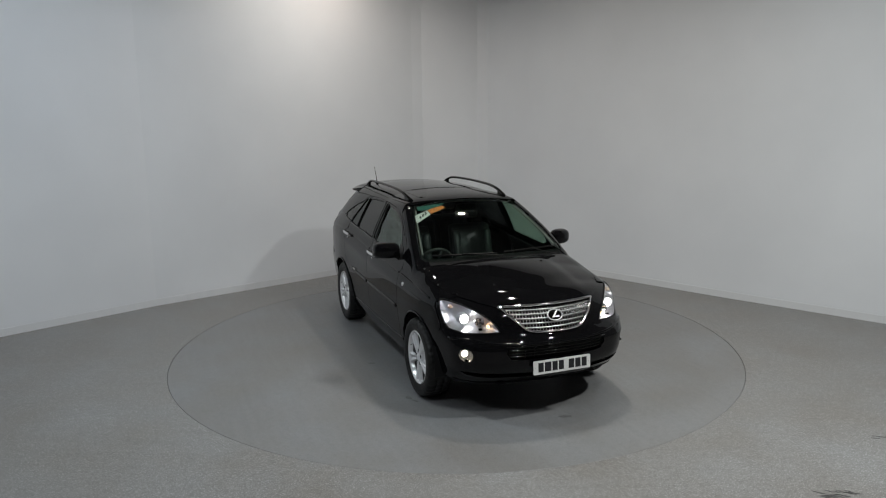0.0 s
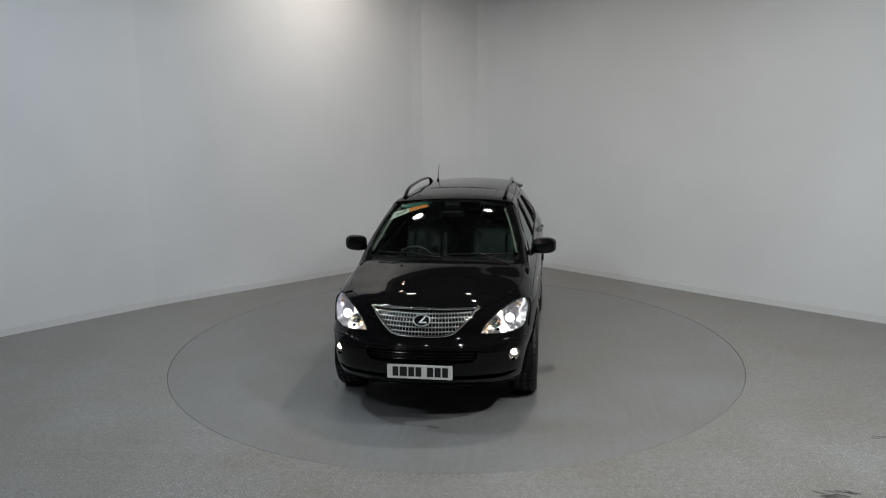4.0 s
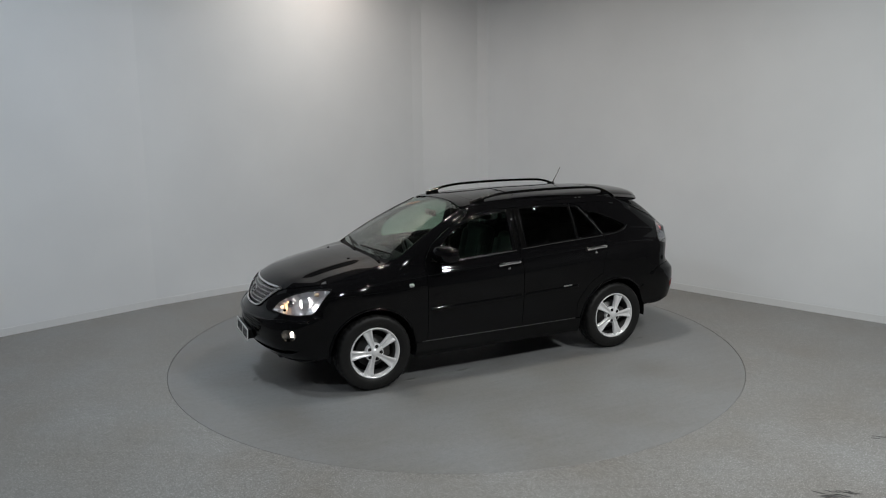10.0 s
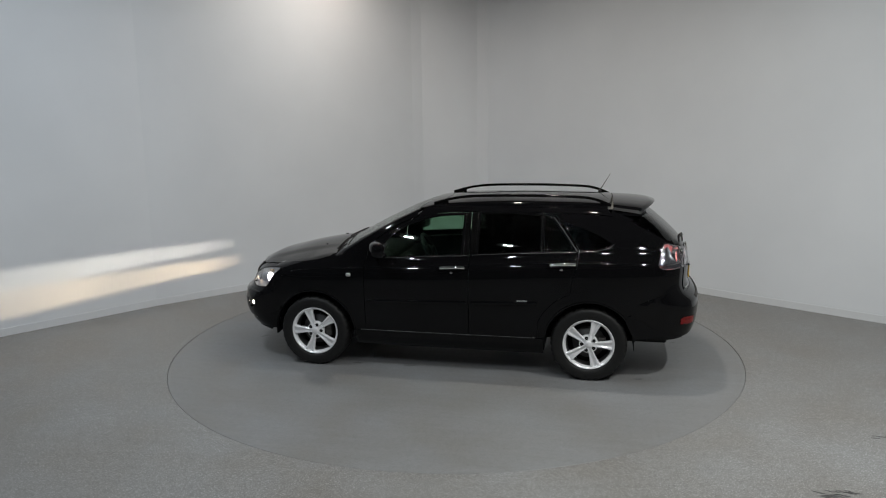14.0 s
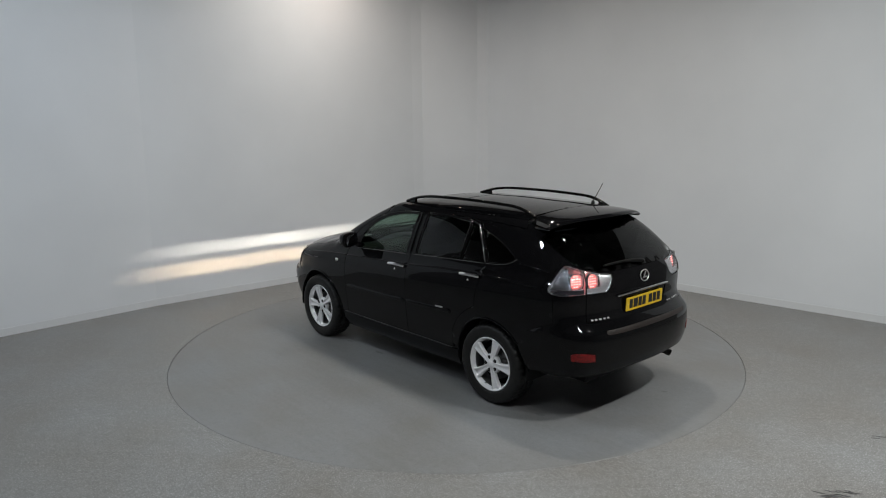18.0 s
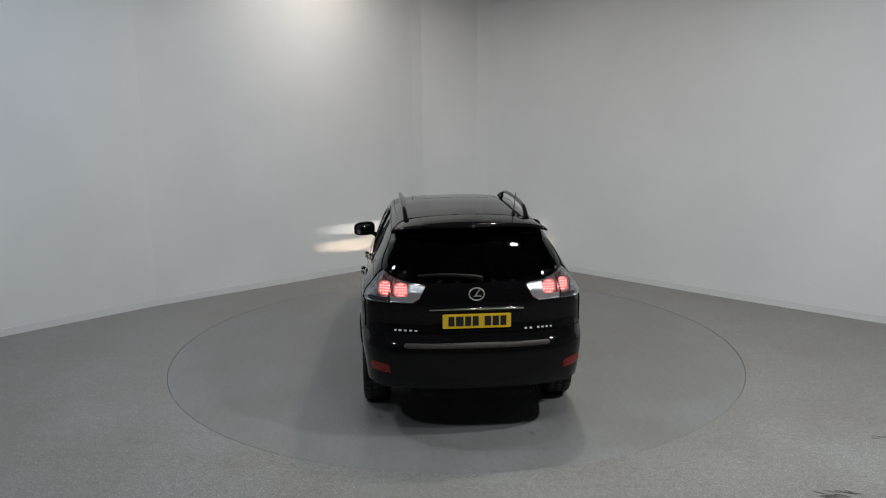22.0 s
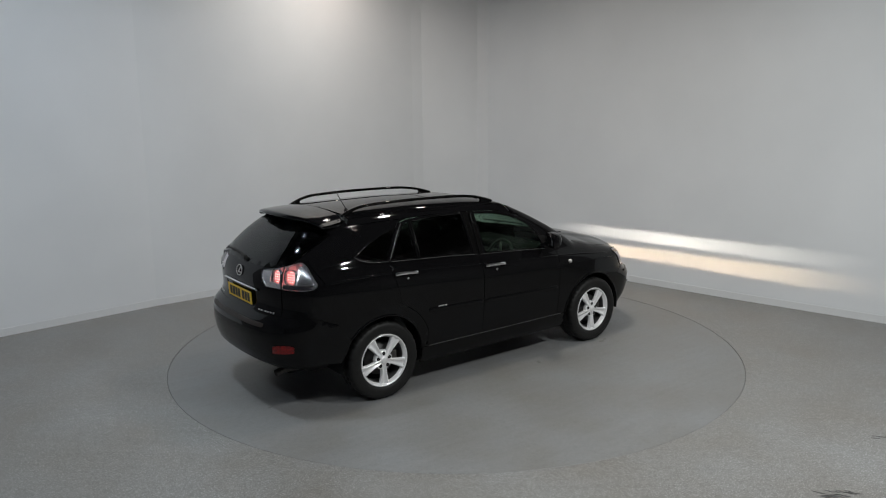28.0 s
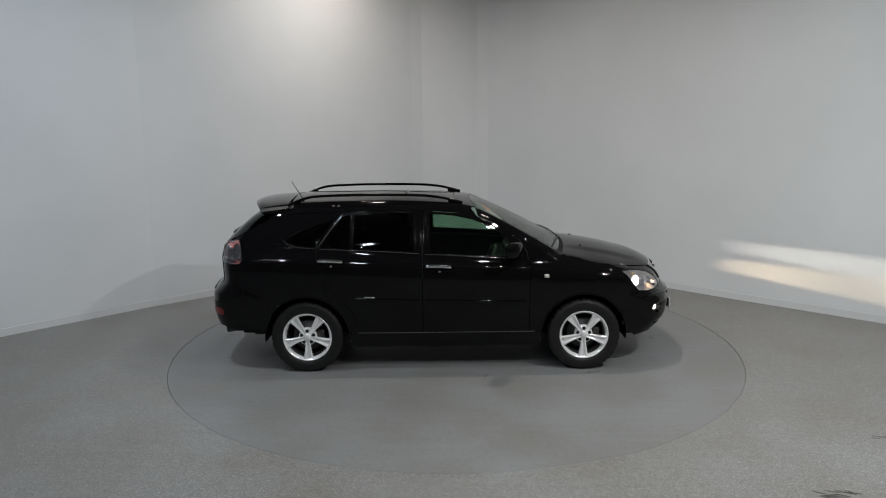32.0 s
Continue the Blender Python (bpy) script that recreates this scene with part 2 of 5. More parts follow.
def tube(points, radius, seg=10, squash=(1.0, 1.0), caps=True):
    """Verts and faces of a tube along points; radius is a number or one for each point."""
    pts = [Vector(p) for p in points]
    n = len(pts)
    rad = [radius] * n if isinstance(radius, (int, float)) else radius
    vs, fs = [], []
    for i, p in enumerate(pts):
        d = (pts[min(i + 1, n - 1)] - pts[max(i - 1, 0)]).normalized()
        up = Vector((0, 0, 1)) if abs(d.z) < 0.9 else Vector((1, 0, 0))
        a = d.cross(up).normalized()
        b = a.cross(d).normalized()
        for k in range(seg):
            t = 2 * math.pi * k / seg
            vs.append(p + a * (math.cos(t) * rad[i] * squash[0]) + b * (math.sin(t) * rad[i] * squash[1]))
    for i in range(n - 1):
        for k in range(seg):
            l = (k + 1) % seg
            fs.append((i * seg + k, i * seg + l, (i + 1) * seg + l, (i + 1) * seg + k))
    if caps:
        fs.append(tuple(range(seg))[::-1])
        fs.append(tuple((n - 1) * seg + k for k in range(seg)))
    return vs, fs


def spline(points, per=6, closed=False):
    """Points along a Catmull-Rom curve."""
    p = [np.array(q, float) for q in points]
    n = len(p)
    out = []
    for i in range(n if closed else n - 1):
        if closed:
            a, b, c, d = p[(i - 1) % n], p[i], p[(i + 1) % n], p[(i + 2) % n]
        else:
            a, b, c, d = p[max(i - 1, 0)], p[i], p[i + 1], p[min(i + 2, n - 1)]
        for k in range(per):
            t = k / per
            out.append(0.5 * (2 * b + (c - a) * t + (2 * a - 5 * b + 4 * c - d) * t * t + (3 * b - a - 3 * c + d) * t ** 3))
    if not closed:
        out.append(p[-1])
    return out


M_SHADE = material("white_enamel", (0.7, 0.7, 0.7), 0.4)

# ---- the hall ----
# the pale walls' foot round the far corner, both ends just outside the camera's view
WALL_PATH = [(-5.75, -0.18), (-5.27, 0.32), (-3.97, 1.68), (-1.89, 3.44), (-0.66, 4.50), (-0.50, 4.60),
             (0.42, 4.82), (0.60, 4.76), (2.26, 3.20), (3.75, 1.79), (5.09, 0.60), (5.65, 0.085)]
WALL_H, PALE_H = 5.9, 4.5


def wall(name, pts, height, thick, mat=None, foot=-0.05):
    """A wall along a polyline of the plan; its inner face on the line, the thickness outside."""
    vs, fs = [], []
    n = len(pts)
    for i, p in enumerate(pts):
        a, b = Vector(pts[max(i - 1, 0)]), Vector(pts[min(i + 1, n - 1)])
        d = (b - a).normalized()
        o = Vector((-d.y, d.x)) * thick
        for q in (Vector(p), Vector(p) + o):
            vs += [(q.x, q.y, foot), (q.x, q.y, height)]
    for i in range(n - 1):
        a, b = 4 * i, 4 * i + 4
        fs += [(a, b, b + 1, a + 1), (a + 2, a + 3, b + 3, b + 2), (a + 1, b + 1, b + 3, a + 3)]
    fs += [(0, 1, 3, 2), (4 * n - 4, 4 * n - 2, 4 * n - 1, 4 * n - 3)]
    return mesh_object(name, vs, fs, mat or M_WALL, smooth=False)


tagged(wall("wall_west", WALL_PATH[:5], PALE_H, 0.15), "plain pale grey painted studio wall", "wall", kind="structure")
tagged(wall("wall_corner", WALL_PATH[4:8], PALE_H, 0.15), "pale grey chamfered corner of the studio wall", "wall", kind="structure")
tagged(wall("wall_east", WALL_PATH[7:], PALE_H, 0.15), "plain pale grey painted studio wall", "wall", kind="structure")
# unseen walls added beyond the view, dark or grey to dim the car's reflections
tagged(wall("wall_south", [(7.35, -11.5), (-7.35, -11.5)], WALL_H, 0.15, M_DARKWALL), "unseen wall behind the camera, kept dark for the car's reflections", "wall", kind="structure")
tagged(wall("wall_upper", WALL_PATH, WALL_H, 0.15, M_DARKWALL, PALE_H + 0.004), "unseen dark upper wall, added to darken the car's reflections", "wall", kind="structure")
tagged(wall("wall_southwest", [(-7.2, -11.5), (-7.2, -1.7), (-5.752, -0.182)], WALL_H, 0.15, M_SIDEWALL), "unseen mid-grey side wall, its tone set for the car's reflections", "wall", kind="structure")
tagged(wall("wall_southeast", [(5.652, 0.083), (7.2, -1.35), (7.2, -11.5)], WALL_H, 0.15, M_SIDEWALL), "unseen mid-grey side wall, its tone set for the car's reflections", "wall", kind="structure")


def skirting(name, pts):
    """A low coved skirting along the wall's foot."""
    vs, fs = [], []
    prof = [(0.004, 0.0), (0.004, 0.090), (0.0005, 0.0912)]
    n, k = len(pts), len(prof)
    for i, p in enumerate(pts):
        a, b = Vector(pts[max(i - 1, 0)]), Vector(pts[min(i + 1, n - 1)])
        d = (b - a).normalized()
        o = Vector((d.y, -d.x))
        for off, z in prof:
            vs.append((p[0] + o.x * off, p[1] + o.y * off, z))
    for i in range(n - 1):
        for j in range(k - 1):
            fs.append((i * k + j, (i + 1) * k + j, (i + 1) * k + j + 1, i * k + j + 1))
    return mesh_object(name, vs, fs, M_SKIRT, smooth=False)


tagged(skirting("baseboard", WALL_PATH), "low pale grey skirting along the wall", "skirting", kind="structure")

TABLE_R = 2.985


def ring(r0, r1, z, seg=160):
    vs, fs = [], []
    for i in range(seg):
        a = 2 * math.pi * i / seg
        for r in (r0, r1):
            vs.append((r * math.cos(a), r * math.sin(a), z))
    for i in range(seg):
        j = (i + 1) % seg
        fs.append((2 * i, 2 * i + 1, 2 * j + 1, 2 * j))
    return vs, fs


def floor_sheet():
    """The floor with a round opening for the turntable."""
    seg = 160
    vs = [((TABLE_R + 0.0030) * math.cos(2 * math.pi * i / seg), (TABLE_R + 0.0030) * math.sin(2 * math.pi * i / seg), 0.0) for i in range(seg)]
    vs += [(v[0], v[1], -0.04) for v in vs[:seg]]
    out = []
    for i in range(seg):
        a = 2 * math.pi * i / seg
        c, s = math.cos(a), math.sin(a)
        k = min(8.0 / max(abs(c), 1e-6), (6.0 if s > 0 else 12.0) / max(abs(s), 1e-6))
        out.append((c * k, s * k, 0.0))
    vs += out
    fs = []
    for i in range(seg):
        j = (i + 1) % seg
        fs += [(i, i + 2 * seg, j + 2 * seg, j), (i, j, j + seg, i + seg)]
    return mesh_object("floor", vs, fs, M_FLOOR, smooth=False)


tagged(floor_sheet(), "grey speckled vinyl studio floor", "floor", kind="structure")
v, f = ring(0.0, TABLE_R + 0.03, -0.04)
tagged(mesh_object("turntable_pit", v, f, M_GAP, smooth=False), "shallow pit under the turntable, black for the gap's shade", "pit", kind="structure")
me_ceiling = mesh_object("ceiling", [(-8, -12, WALL_H), (8, -12, WALL_H), (8, 6, WALL_H), (-8, 6, WALL_H),
                                     (-8, -12, WALL_H + 0.1), (8, -12, WALL_H + 0.1), (8, 6, WALL_H + 0.1), (-8, 6, WALL_H + 0.1)],
                         [(0, 3, 2, 1), (4, 5, 6, 7), (0, 1, 5, 4), (2, 3, 7, 6)], M_CEIL, smooth=False)
tagged(me_ceiling, "unseen studio ceiling, kept dark for the car's reflections", "ceiling", kind="structure")

# the turning disc
turntable = tagged(new("turntable"), "round grey vinyl-covered turntable set flush in the floor", "turntable")
v, f = lathe([(0.0, 0.0), (1.0, 0.0), (2.0, 0.0), (TABLE_R - 0.004, 0.0), (TABLE_R, -0.004), (TABLE_R, -0.03)], 160, "z")
mesh_object("platform", v, f, M_TABLE, turntable, smooth=False)
v, f = lathe([(TABLE_R + 0.001, -0.03), (TABLE_R + 0.001, -0.006)], 160, "z")
mesh_object("edge_trim", v, f, M_STEEL, turntable, "thin dull metal edge", smooth=False)


# pendant fixtures added under the ceiling for the round lamps, out of view
def pendant(x, y):
    lamp = tagged(new("ceiling_lamp"), "round lamp out of view over the turntable, in an added pendant fixture", "lamp", "round lamps over the turntable")
    lamp.matrix_basis = pose(x, y, LAMP_Z)
    v, f = lathe([(0.0, 0.16), (0.05, 0.16), (0.07, 0.10), (0.20, 0.02), (0.205, -0.012), (0.195, -0.012), (0.19, 0.02), (0.0, 0.10)], 32, "z")
    mesh_object("shade", v, f, M_SHADE, lamp, "white metal shade")
    v, f = tube([(0, 0, 0.15), (0, 0, WALL_H - LAMP_Z)], 0.008, 8)
    mesh_object("stem", v, f, M_TRIM, lamp)
    return lamp


for lx, ly, lw, tint in HALL_LAMPS:
    pendant(lx, ly)


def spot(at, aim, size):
    """A small tilted can on a stem, open towards the wall; an unseen fixture added for the wash light."""
    lamp = tagged(new("added_lamp_can"), "small white lamp can out of view, added behind a wall-wash light", "lamp", "spot lamps along the walls")
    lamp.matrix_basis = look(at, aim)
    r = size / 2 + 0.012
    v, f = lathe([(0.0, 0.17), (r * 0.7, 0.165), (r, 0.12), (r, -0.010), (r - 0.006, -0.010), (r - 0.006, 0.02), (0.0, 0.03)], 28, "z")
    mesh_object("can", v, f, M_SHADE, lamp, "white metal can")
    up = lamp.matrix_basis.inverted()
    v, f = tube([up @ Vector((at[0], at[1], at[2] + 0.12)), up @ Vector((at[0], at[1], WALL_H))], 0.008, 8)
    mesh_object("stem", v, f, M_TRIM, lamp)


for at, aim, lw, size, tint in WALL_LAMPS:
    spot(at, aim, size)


# scuffs: short dark rubber strokes on the floor, faint smudges that turn with the table
M_SCUFFMARK = textured(material("rubber_mark", (0.06, 0.06, 0.06), 0.7), 120, (0.03, 0.03, 0.03), (0.13, 0.13, 0.13), (0.6, 0.8))
M_SMUDGE = textured(material("grey_smudge", (0.1, 0.1, 0.1), 0.5), 60, (0.085, 0.085, 0.085), (0.15, 0.15, 0.15), (0.3, 0.5))
rnd = random.Random(5)


def scuff_cluster(x, y, strokes, spread, label):
    """Short rubber strokes laid side by side."""
    scuff = tagged(new("floor_scuff"), label, "scuff mark")
    scuff.matrix_basis = pose(x, y, 0.0)
    for k in range(strokes):
        x0, y0 = spread * (k / strokes - 0.5) + rnd.uniform(-0.01, 0.01), rnd.uniform(-0.045, 0.045)
        ln = rnd.uniform(0.05, 0.11)
        dx, dy = ln * 0.90, -ln * rnd.uniform(0.2, 0.5)
        w = rnd.uniform(0.004, 0.009)
        pts = [(x0, y0), (x0 + dx * 0.4, y0 + dy * 0.4 + w), (x0 + dx, y0 + dy), (x0 + dx * 0.55, y0 + dy * 0.55 - w)]
        vs = [(p[0], p[1], 0.002) for p in pts] + [(p[0], p[1], 0.0) for p in pts]
        mesh_object("stroke", vs, [(0, 3, 2, 1), (0, 1, 5, 4), (1, 2, 6, 5), (2, 3, 7, 6), (3, 0, 4, 7)], M_SCUFFMARK, scuff, smooth=False)


scuff_cluster(2.50, -3.265, 18, 0.24, "cluster of short dark rubber scuffs on the grey floor")
scuff_cluster(3.30, -2.42, 5, 0.16, "few faint rubber scuffs on the grey floor")


def smudge(x, y, rx, ry, turn):
    """A thin uneven patch of dirt on the turntable."""
    n = 22
    c, s = math.cos(turn), math.sin(turn)
    vs = [(x, y, 0.0022)]
    for i in range(n):
        a = 2 * math.pi * i / n
        r = 0.75 + 0.35 * noise.noise(Vector((x * 7 + math.cos(a) * 1.3, y * 7 + math.sin(a) * 1.3, 0.3)))
        u, v = rx * r * math.cos(a), ry * r * math.sin(a)
        vs.append((x + u * c - v * s, y + u * s + v * c, 0.0004))
    mesh_object("smudge", vs, [(0, i + 1, (i + 1) % n + 1) for i in range(n)], M_SMUDGE, turntable, "small dark smudge")


for x, y, rx, ry, a in ((0.86, 0.80, 0.075, 0.022, 0.1), (0.31, 0.80, 0.085, 0.035, 0.0), (-1.93, 0.79, 0.07, 0.03, 0.3), (1.31, -0.97, 0.06, 0.03, 0.2),
                        (1.40, -0.94, 0.05, 0.02, 0.4), (0.29, -1.03, 0.05, 0.03, 0.9), (2.20, 0.11, 0.075, 0.03, 1.2), (-2.36, -0.42, 0.04, 0.02, 0.5)):
    smudge(x, y, rx, ry, a)


# ---- the car: a smooth outer form, on which every panel is laid ----
def curve(xs, ys):
    """A smooth curve through knots, as a function (monotone in x)."""
    xs, ys = np.array(xs, float), np.array(ys, float)
    h = np.diff(xs)
    s = np.diff(ys) / h
    m = np.zeros(len(xs))
    m[0], m[-1] = s[0], s[-1]
    for i in range(1, len(xs) - 1):
        if s[i - 1] * s[i] > 0:
            w1, w2 = 2 * h[i] + h[i - 1], h[i] + 2 * h[i - 1]
            m[i] = (w1 + w2) / (w1 / s[i - 1] + w2 / s[i])

    def at(x):
        x = np.asarray(x, float)
        i = np.clip(np.searchsorted(xs, x) - 1, 0, len(xs) - 2)
        t = (np.clip(x, xs[0], xs[-1]) - xs[i]) / h[i]
        y = ((1 + 2 * t) * (1 - t) ** 2 * ys[i] + t * (1 - t) ** 2 * h[i] * m[i] + t * t * (3 - 2 * t) * ys[i + 1] + t * t * (t - 1) * h[i] * m[i + 1])
        return y + np.where(x < xs[0], (x - xs[0]) * m[0], 0) + np.where(x > xs[-1], (x - xs[-1]) * m[-1], 0)
    return at


plan_y = curve([-2.6, -2.4, -2.2, -2.0, -1.7, -1.36, -1.0, 0.0, 1.0, 1.36, 1.7, 2.0, 2.2, 2.4],
               [0.74, 0.80, 0.848, 0.880, 0.906, 0.916, 0.914, 0.916, 0.905, 0.897, 0.870, 0.818, 0.765, 0.69])
side_in = curve([0.15, 0.30, 0.42, 0.55, 0.75, 0.95, 1.03, 1.07, 1.10, 1.14, 1.22, 1.40, 1.58, 1.75],
                [-0.13, -0.060, -0.036, -0.021, -0.004, -0.004, -0.020, -0.036, -0.054, -0.076, -0.106, -0.188, -0.285, -0.40])
# the shoulder line climbs towards the tail
shoulder_up = curve([-2.0, -1.26, -0.77, 0.40, 0.85, 1.20, 1.6], [0.078, 0.055, 0.022, -0.038, -0.053, -0.075, -0.085])
roof_z = curve([-2.2, -1.9, -1.6, -1.2, -0.7, -0.3, 0.05, 0.25, 0.37, 0.48, 0.60, 0.78, 0.99, 1.16, 1.20, 1.235, 1.29, 1.38, 1.5, 1.7, 1.85, 2.05, 2.2, 2.4],
               [1.585, 1.640, 1.662, 1.678, 1.682, 1.672, 1.652, 1.625, 1.592, 1.550, 1.497, 1.410, 1.300, 1.206, 1.184, 1.170, 1.168, 1.161, 1.145, 1.108, 1.071, 1.022, 0.975, 0.88])
front_x = curve([0.15, 0.28, 0.34, 0.42, 0.52, 0.64, 0.695, 0.735, 0.79, 0.85, 0.95, 1.02, 1.2],
                [1.95, 2.13, 2.225, 2.305, 2.348, 2.357, 2.345, 2.300, 2.272, 2.255, 2.215, 2.16, 1.95])
rear_x = curve([0.2, 0.35, 0.45, 0.55, 0.68, 0.78, 0.84, 0.92, 1.05, 1.16, 1.24, 1.34, 1.45, 1.56, 1.7],
               [-2.20, -2.30, -2.365, -2.395, -2.405, -2.392, -2.325, -2.292, -2.296, -2.285, -2.245, -2.150, -2.025, -1.885, -1.70])


def smax(a, b, k):
    h = np.maximum(k - np.abs(a - b), 0) / k
    return np.maximum(a, b) + h * h * k * 0.25


def body(p):
    """Below zero inside the car's outer form; about the distance in metres."""
    x, y, z = p[..., 0], np.abs(p[..., 1]), p[..., 2]
    # wings swell a little round the wheels
    swell = 0.012 * (np.exp(-(((x - 1.36) / 0.42) ** 2 + ((z - 0.62) / 0.28) ** 2)) + np.exp(-(((x + 1.36) / 0.45) ** 2 + ((z - 0.62) / 0.30) ** 2)))
    taper = np.clip((z - 1.1) / 0.5, 0, 1) * 0.035 * np.clip((-x - 0.9) / 1.2, 0, 1)
    zs = z - shoulder_up(np.clip(x, -2.0, 1.6)) * np.clip((z - 0.72) / 0.25, 0, 1) * np.clip((1.50 - z) / 0.36, 0, 1)
    side = (y - (plan_y(x) + side_in(zs) + swell - taper)) * np.where(z > 1.12, 0.9, 1.0)
    yy = y * y
    bow = np.where(x > 0.15, 0.14 * yy * np.clip((x - 0.15) / 0.25, 0, 1), 0.0)   # screen and scuttle bow forward
    crown = np.interp(x, [-0.3, 0.25, 1.07, 1.45], [0.105, 0.062, 0.062, 0.125]) * yy + 0.0875 * yy * yy * np.clip((0.3 - x) / 0.6, 0, 1)
    ridge = np.clip((y - 0.36) / 0.14, 0, 1)
    crown = crown + 0.011 * ridge * ridge * (3 - 2 * ridge) * np.clip((x - 1.1) / 0.3, 0, 1) * np.clip((2.1 - x) / 0.3, 0, 1)
    xs = x + bow
    slope = np.clip((roof_z(xs + 0.02) - roof_z(xs - 0.02)) / 0.04, -0.8, 0.8)
    top = (z - (roof_z(xs) - crown)) / np.sqrt(1 + slope ** 2)
    bend = 0.30 + 0.12 * np.clip((z - 0.64) / 0.12, 0, 1)
    fr = (x - (front_x(z) - bend * yy - 0.10 * yy * yy)) * 0.95
    sl = np.clip((rear_x(z + 0.02) - rear_x(z - 0.02)) / 0.04, -1.3, 1.3)
    re = ((rear_x(z) + 0.10 * yy + 0.22 * yy * yy) - x) / np.sqrt(1 + sl ** 2)
    bot = 0.19 + 0.09 * np.clip((x - 1.70) / 0.15, 0, 1) - z
    k_top = 0.045 + 0.055 * np.clip((0.2 - x) / 0.5, 0, 1) + np.interp(x, [0.8, 1.07, 1.22, 1.45], [0.0, 0.04, 0.06, 0.05])
    f = smax(side, top, k_top)
    f = smax(f, fr, 0.16)
    f = smax(f, re, 0.14)
    return smax(f, bot, 0.08)


def body_normal(p):
    e = 0.004
    g = np.stack([body(p + np.eye(3)[i] * e) - body(p - np.eye(3)[i] * e) for i in range(3)], -1)
    return g / np.maximum(np.linalg.norm(g, axis=-1, keepdims=True), 1e-9)


def meet(o, d, reach=3.2, steps=90):
    """The first crossing of the outer form along rays."""
    s = np.linspace(0, reach, steps)
    f = body(o[:, None, :] + d[:, None, :] * s[None, :, None])
    ch = np.signbit(f[:, 1:]) != np.signbit(f[:, :-1])
    i = np.argmax(ch, axis=1)
    lo, hi = s[i], s[i + 1]
    flo = np.take_along_axis(f, i[:, None], 1)[:, 0]
    for _ in range(22):
        mid = (lo + hi) / 2
        fm = body(o + d * mid[:, None])
        same = np.signbit(fm) == np.signbit(flo)
        lo, hi = np.where(same, mid, lo), np.where(same, hi, mid)
    return o + d * ((lo + hi) / 2)[:, None]


def from_side(uv):            # u = x, v = z, from the car's left
    return np.stack([uv[:, 0], np.full(len(uv), 1.6), uv[:, 1]], -1), np.tile([0.0, -1.0, 0.0], (len(uv), 1))


def from_top(uv):             # u = x, v = y
    return np.stack([uv[:, 0], uv[:, 1], np.full(len(uv), 2.4)], -1), np.tile([0.0, 0.0, -1.0], (len(uv), 1))


def wrap_front(uv):           # u = angle * 1.2 to the left, v = z, about an upright axis behind the nose
    a = uv[:, 0] / 1.2
    return np.stack([np.full(len(uv), 1.0), np.zeros(len(uv)), uv[:, 1]], -1), np.stack([np.cos(a), np.sin(a), np.zeros(len(uv))], -1)


def wrap_rear(uv):            # the same about an axis ahead of the tail
    a = uv[:, 0] / 1.2
    return np.stack([np.full(len(uv), -1.0), np.zeros(len(uv)), uv[:, 1]], -1), np.stack([-np.cos(a), np.sin(a), np.zeros(len(uv))], -1)


def wf(x, y):
    """The wrap coordinate of a place at the nose."""
    return 1.2 * math.atan2(y, x - 1.0)


def wr(x, y):
    return 1.2 * math.atan2(y, -1.0 - x)


def lay(uv, proj):
    o, d = proj(np.asarray(uv, float))
    return meet(o, d)


def resample(loop, step):
    """A closed loop with points no farther apart than step; corners stay."""
    out = []
    n = len(loop)
    for i in range(n):
        a, b = np.array(loop[i], float), np.array(loop[(i + 1) % n], float)
        k = max(1, int(math.ceil(np.linalg.norm(b - a) / step)))
        out += [a + (b - a) * j / k for j in range(k)]
    return np.array(out)


def inside(pts, loop):
    x, y = pts[:, 0], pts[:, 1]
    r = np.zeros(len(pts), bool)
    n = len(loop)
    for i in range(n):
        x1, y1 = loop[i]
        x2, y2 = loop[(i + 1) % n]
        c = ((y1 > y) != (y2 > y)) & (x < (x2 - x1) * (y - y1) / (y2 - y1 + 1e-12) + x1)
        r ^= c
    return r


def edge_distance(pts, loop):
    d = np.full(len(pts), 9.0)
    n = len(loop)
    for i in range(n):
        a, b = np.array(loop[i]), np.array(loop[(i + 1) % n])
        ab = b - a
        t = np.clip(((pts - a) @ ab) / max(ab @ ab, 1e-12), 0, 1)
        d = np.minimum(d, np.linalg.norm(pts - (a + t[:, None] * ab), axis=1))
    return d


